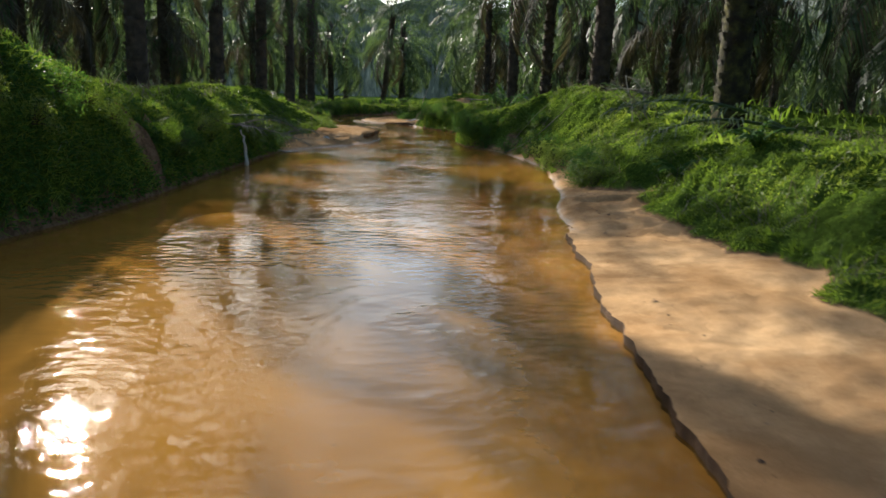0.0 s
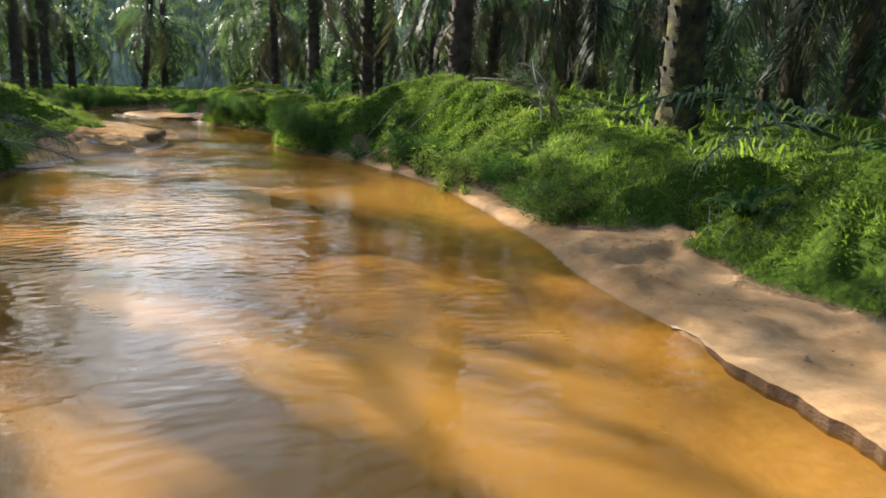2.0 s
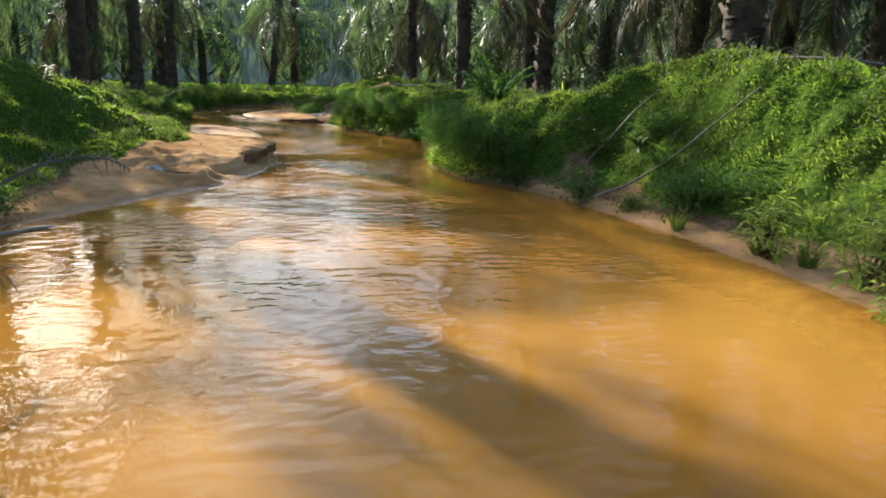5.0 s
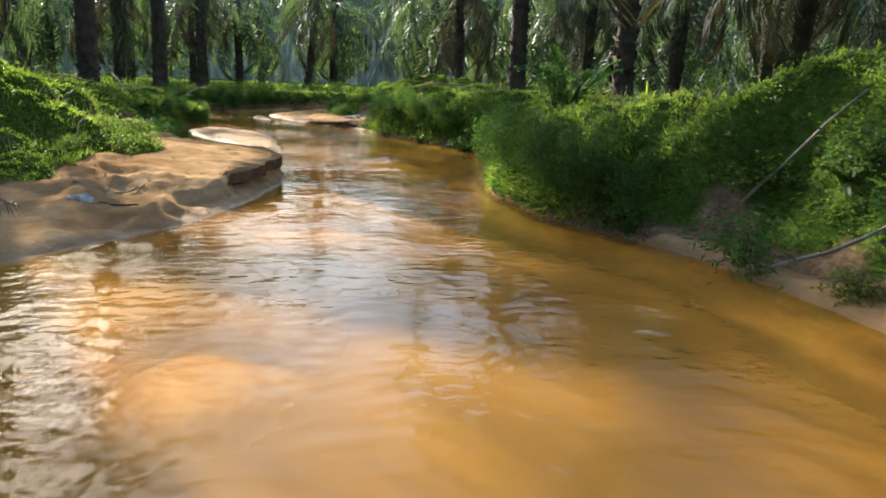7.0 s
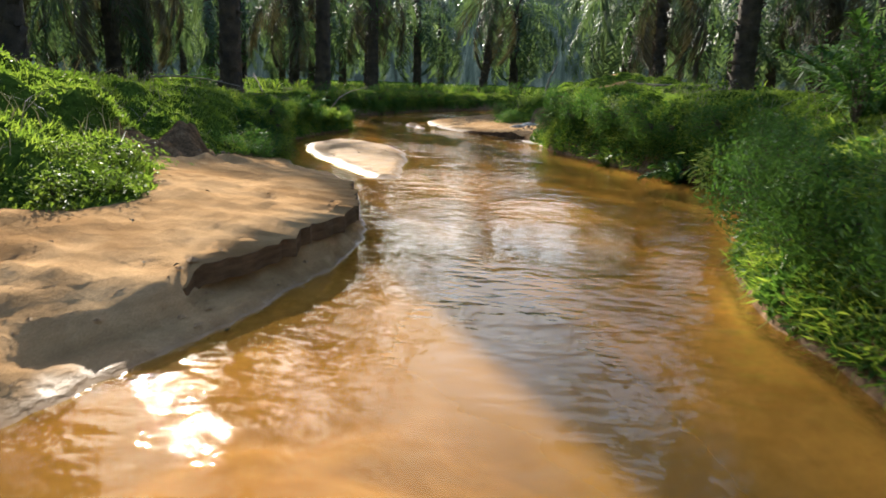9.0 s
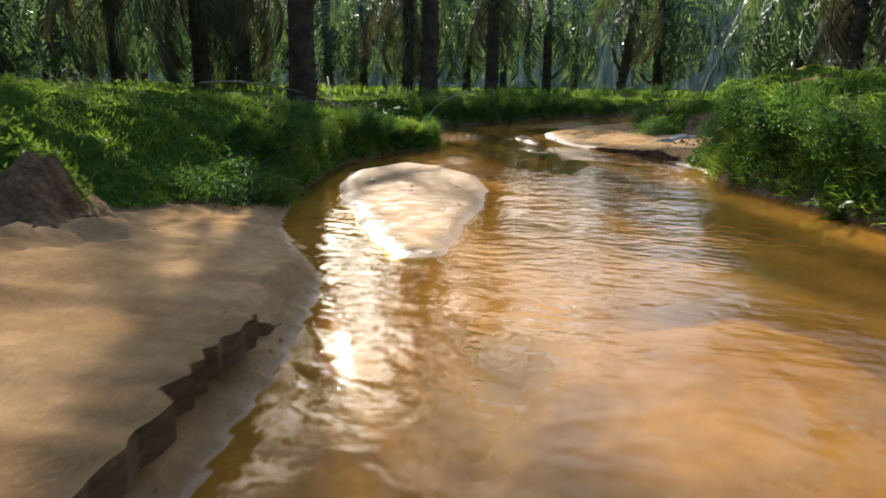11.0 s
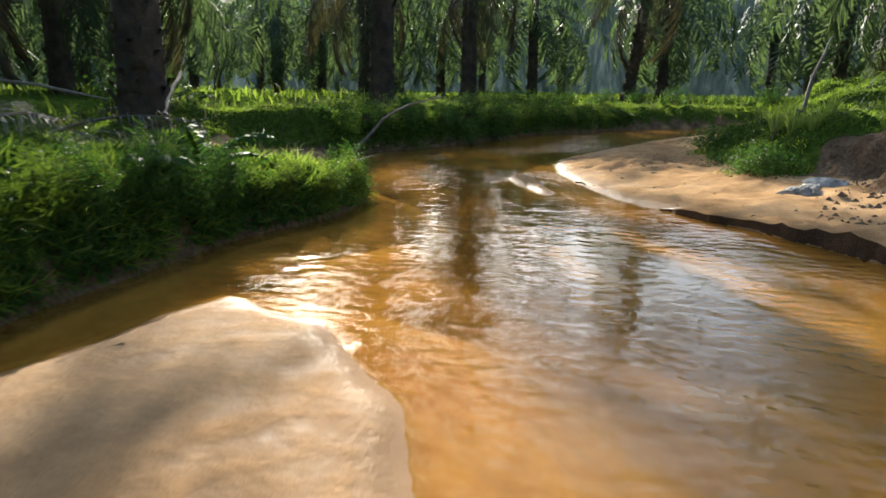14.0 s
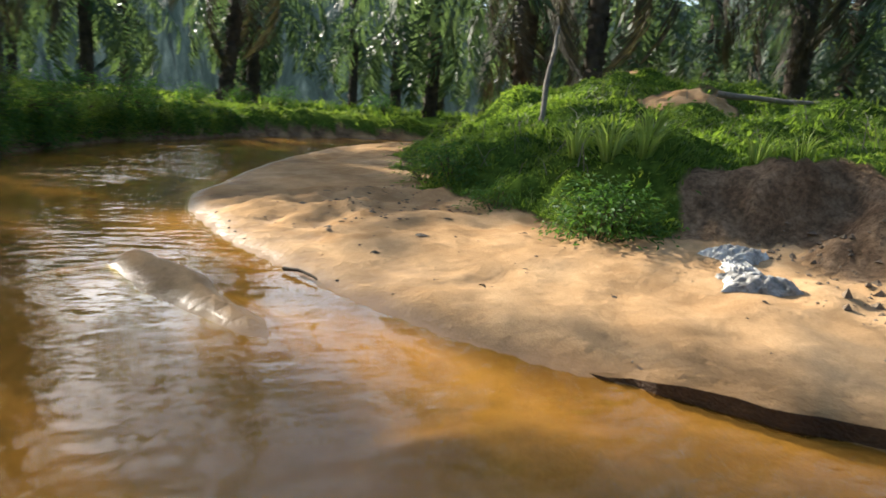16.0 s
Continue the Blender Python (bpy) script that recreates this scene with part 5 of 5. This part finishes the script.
crust("overhanging crust of firm sand at the cut edge", LLINE, -1, 24.6, 28.9, 401, 0.05, 0.11, ((25.0, 0.27), (26.2, 0.11), (28.0, 0.14)))
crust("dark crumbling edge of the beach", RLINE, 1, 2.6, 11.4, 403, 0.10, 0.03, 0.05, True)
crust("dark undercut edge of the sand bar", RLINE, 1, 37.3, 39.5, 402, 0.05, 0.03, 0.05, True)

# crumbs, clods and leaf litter on the sand
r = np.random.default_rng(301)


def crumbs(name, label, zones, count, size, mat, flat=0.7, bare=0.75):
    """Small rough lumps strewn over stretches of sand."""
    octa = np.array([(1, 0, 0), (0, 1, 0), (-1, 0, 0), (0, -1, 0), (0, 0, 1), (0, 0, -0.6)], float)
    faces = np.array([(0, 1, 4), (1, 2, 4), (2, 3, 4), (3, 0, 4), (1, 0, 5), (2, 1, 5), (3, 2, 5), (0, 3, 5)])
    vs, fs = [], []
    for cx, cy, sx, sy in zones:
        x, y = r.normal(cx, sx, count), r.normal(cy, sy, count)
        z, c = land(x, y)
        ok = (z > 0.025) & (c < bare)
        for px, py, pz in zip(x[ok], y[ok], z[ok]):
            s = size * r.lognormal(0, 0.5)
            p = octa * r.uniform(0.6, 1.3, (6, 1)) * np.array([s, s * r.uniform(0.5, 1), s * flat])
            a = r.uniform(0, 6.28)
            p = np.stack([p[:, 0] * np.cos(a) - p[:, 1] * np.sin(a), p[:, 0] * np.sin(a) + p[:, 1] * np.cos(a), p[:, 2]], 1)
            fs.append(faces + 6 * len(vs))
            vs.append(p + [px, py, pz])
    tagged(part_np(name, np.concatenate(vs), np.concatenate(fs), mat), label, "debris", kind="stuff")


crumbs("sand_crumbs", "crumbled lumps of damp sand", [(-0.1, 23.9, 0.5, 0.35), (-0.7, 24.4, 0.3, 0.4), (4.7, 12.9, 0.35, 0.5), (4.5, 11.3, 0.3, 0.5), (5.2, 13.1, 0.3, 0.3), (3.75, 7.5, 0.12, 1.2)], 90, 0.012, M_CLOD, 0.4)
crumbs("sand_lumps", "small broken lumps along the cut sand edge", [(0.36, 25.0, 0.06, 0.3), (0.56, 26.1, 0.05, 0.4), (0.5, 27.4, 0.05, 0.3), (0.2, 28.3, 0.06, 0.3)], 22, 0.014, M_CLOD, 0.5)
crumbs("leaf_litter", "dark bits of bark and dead leaves on the sand", [(-0.3, 42.9, 0.5, 0.5), (0.3, 42.6, 0.5, 0.3), (-0.2, 42.2, 0.4, 0.3), (0.5, 43.0, 0.4, 0.3), (0.4, 40.6, 0.6, 0.5), (4.6, 10.5, 0.5, 1.5), (3.85, 8.3, 0.07, 1.3), (3.75, 6.8, 0.07, 0.8), (4.95, 17.5, 0.15, 1.5)], 45, 0.009, M_TWIG, 0.35)
crumbs("bark_litter", "bits of bark and dead leaf strewn on the sand bar", [(0.05, 42.5, 0.45, 0.35), (0.5, 42.3, 0.35, 0.25), (-0.2, 42.0, 0.35, 0.25), (0.6, 43.2, 0.4, 0.3)], 55, 0.016, M_TWIG, 0.25)
crumbs("soil_clods", "crumbling brown clods on the bare soil wall", [(1.75, 38.7, 0.14, 0.35), (2.0, 39.3, 0.16, 0.3), (2.3, 39.9, 0.16, 0.3), (2.5, 40.3, 0.15, 0.2), (-1.5, 29.4, 0.15, 0.2), (5.0, 23.0, 0.2, 0.15)], 45, 0.017, M_SOIL, 0.65, 1.1)
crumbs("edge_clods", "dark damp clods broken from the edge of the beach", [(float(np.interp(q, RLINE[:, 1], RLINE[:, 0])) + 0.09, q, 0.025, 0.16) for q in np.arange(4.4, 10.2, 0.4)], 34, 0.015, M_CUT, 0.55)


def stump(label, x, y, radius, seed):
    """A small rotten stump, lumpy and dark."""
    u, v = np.meshgrid(np.linspace(0, 2 * np.pi, 18, endpoint=False), np.linspace(0.05, np.pi - 0.05, 10), indexing="ij")
    rr = radius * (1 + 0.14 * np.sin(3 * u + seed) + 0.10 * np.sin(5 * v + 2 * u) + 0.05 * np.random.default_rng(seed).normal(size=u.shape))
    p = np.stack([rr * np.cos(u) * np.sin(v), rr * np.sin(u) * np.sin(v), rr * np.cos(v) * 0.9], -1).reshape(-1, 3)
    i, j = np.meshgrid(np.arange(18), np.arange(9), indexing="ij")
    f = np.stack([i * 10 + j, i * 10 + j + 1, (i + 1) % 18 * 10 + j + 1, (i + 1) % 18 * 10 + j], -1).reshape(-1, 4)
    o = tagged(new("stump", mesh_np("stump", p, f, M_TWIG, True)), label, "stump")
    o.matrix_basis = pose(x, y, ground_at(x, y) + radius * 0.55)
    return o


stump("small dark rotten stump at the foot of a pale stick", 2.28, 43.85, 0.11, 3)


# fallen leaves on the sand: x, y
def fallen_leaf(seed):
    """A curled dead leaf with a stalk."""
    r = np.random.default_rng(seed)
    t = np.linspace(0, 1, 9)
    half = 0.013 * np.sin(np.pi * t ** 0.8) + 0.0012
    curl = 0.010 * np.sin(np.pi * t) + 0.006 * t
    mid = np.stack([0.004 * np.sin(6 * t), 0.065 * t - 0.03, 0.006 + curl * r.uniform(0.5, 1.2)], 1)
    side = np.stack([half, np.zeros(9), 0.5 * half * r.uniform(0.4, 1.4)], 1)
    v = np.concatenate([mid - side * [1, 1, -1], mid - [0, 0, 0.002], mid + side])
    k = np.arange(8)
    f = np.concatenate([np.stack([k + o, k + 1 + o, k + 10 + o, k + 9 + o], 1) for o in (0, 9)])
    stalk, sf = tube(np.array([(0, -0.055, 0.004), (0, -0.04, 0.006), (0, -0.03, 0.006)]), (0.0012, 0.0012, 0.0015), 5)
    v, f = joined([(v, f), (stalk, sf)])
    return tagged(new("fallen_leaf", mesh_np("fallen_leaf", v, f, M_TWIG, True)), "small curled dark brown dead leaf on sand", "leaf", "fallen leaves")


LEAF_SPOTS = [(-0.83, 33.1), (-0.89, 33.26), (-0.98, 32.75), (-0.74, 32.83), (-0.66, 33.27), (-1.81, 34.7), (-1.36, 33.29), (-0.4, 32.93), (-0.92, 33.54),
              (-0.38, 33.26), (-0.91, 33.27), (-1.06, 32.89), (-0.97, 31.97), (-0.98, 32.21), (-0.03, 32.23), (0.24, 25.07), (0.32, 25.23), (0.62, 25.52),
              (0.03, 26.9), (0.58, 24.9), (0.52, 26.97), (-0.4, 26.75), (0.03, 25.12), (0.53, 24.78), (-0.38, 25.69), (0.51, 25.81), (0.62, 40.46),
              (0.51, 39.28), (0.66, 38.95), (1.07, 39.2), (1.1, 38.72), (0.11, 40.42), (0.91, 41.12), (0.3, 40.26), (5.12, 10.53), (3.85, 9.75),
              (4.47, 11.37), (4.52, 11.13)]
spread_things([fallen_leaf(1), fallen_leaf(2), fallen_leaf(3)], LEAF_SPOTS, 311, (0.4, 0.85), -0.002)
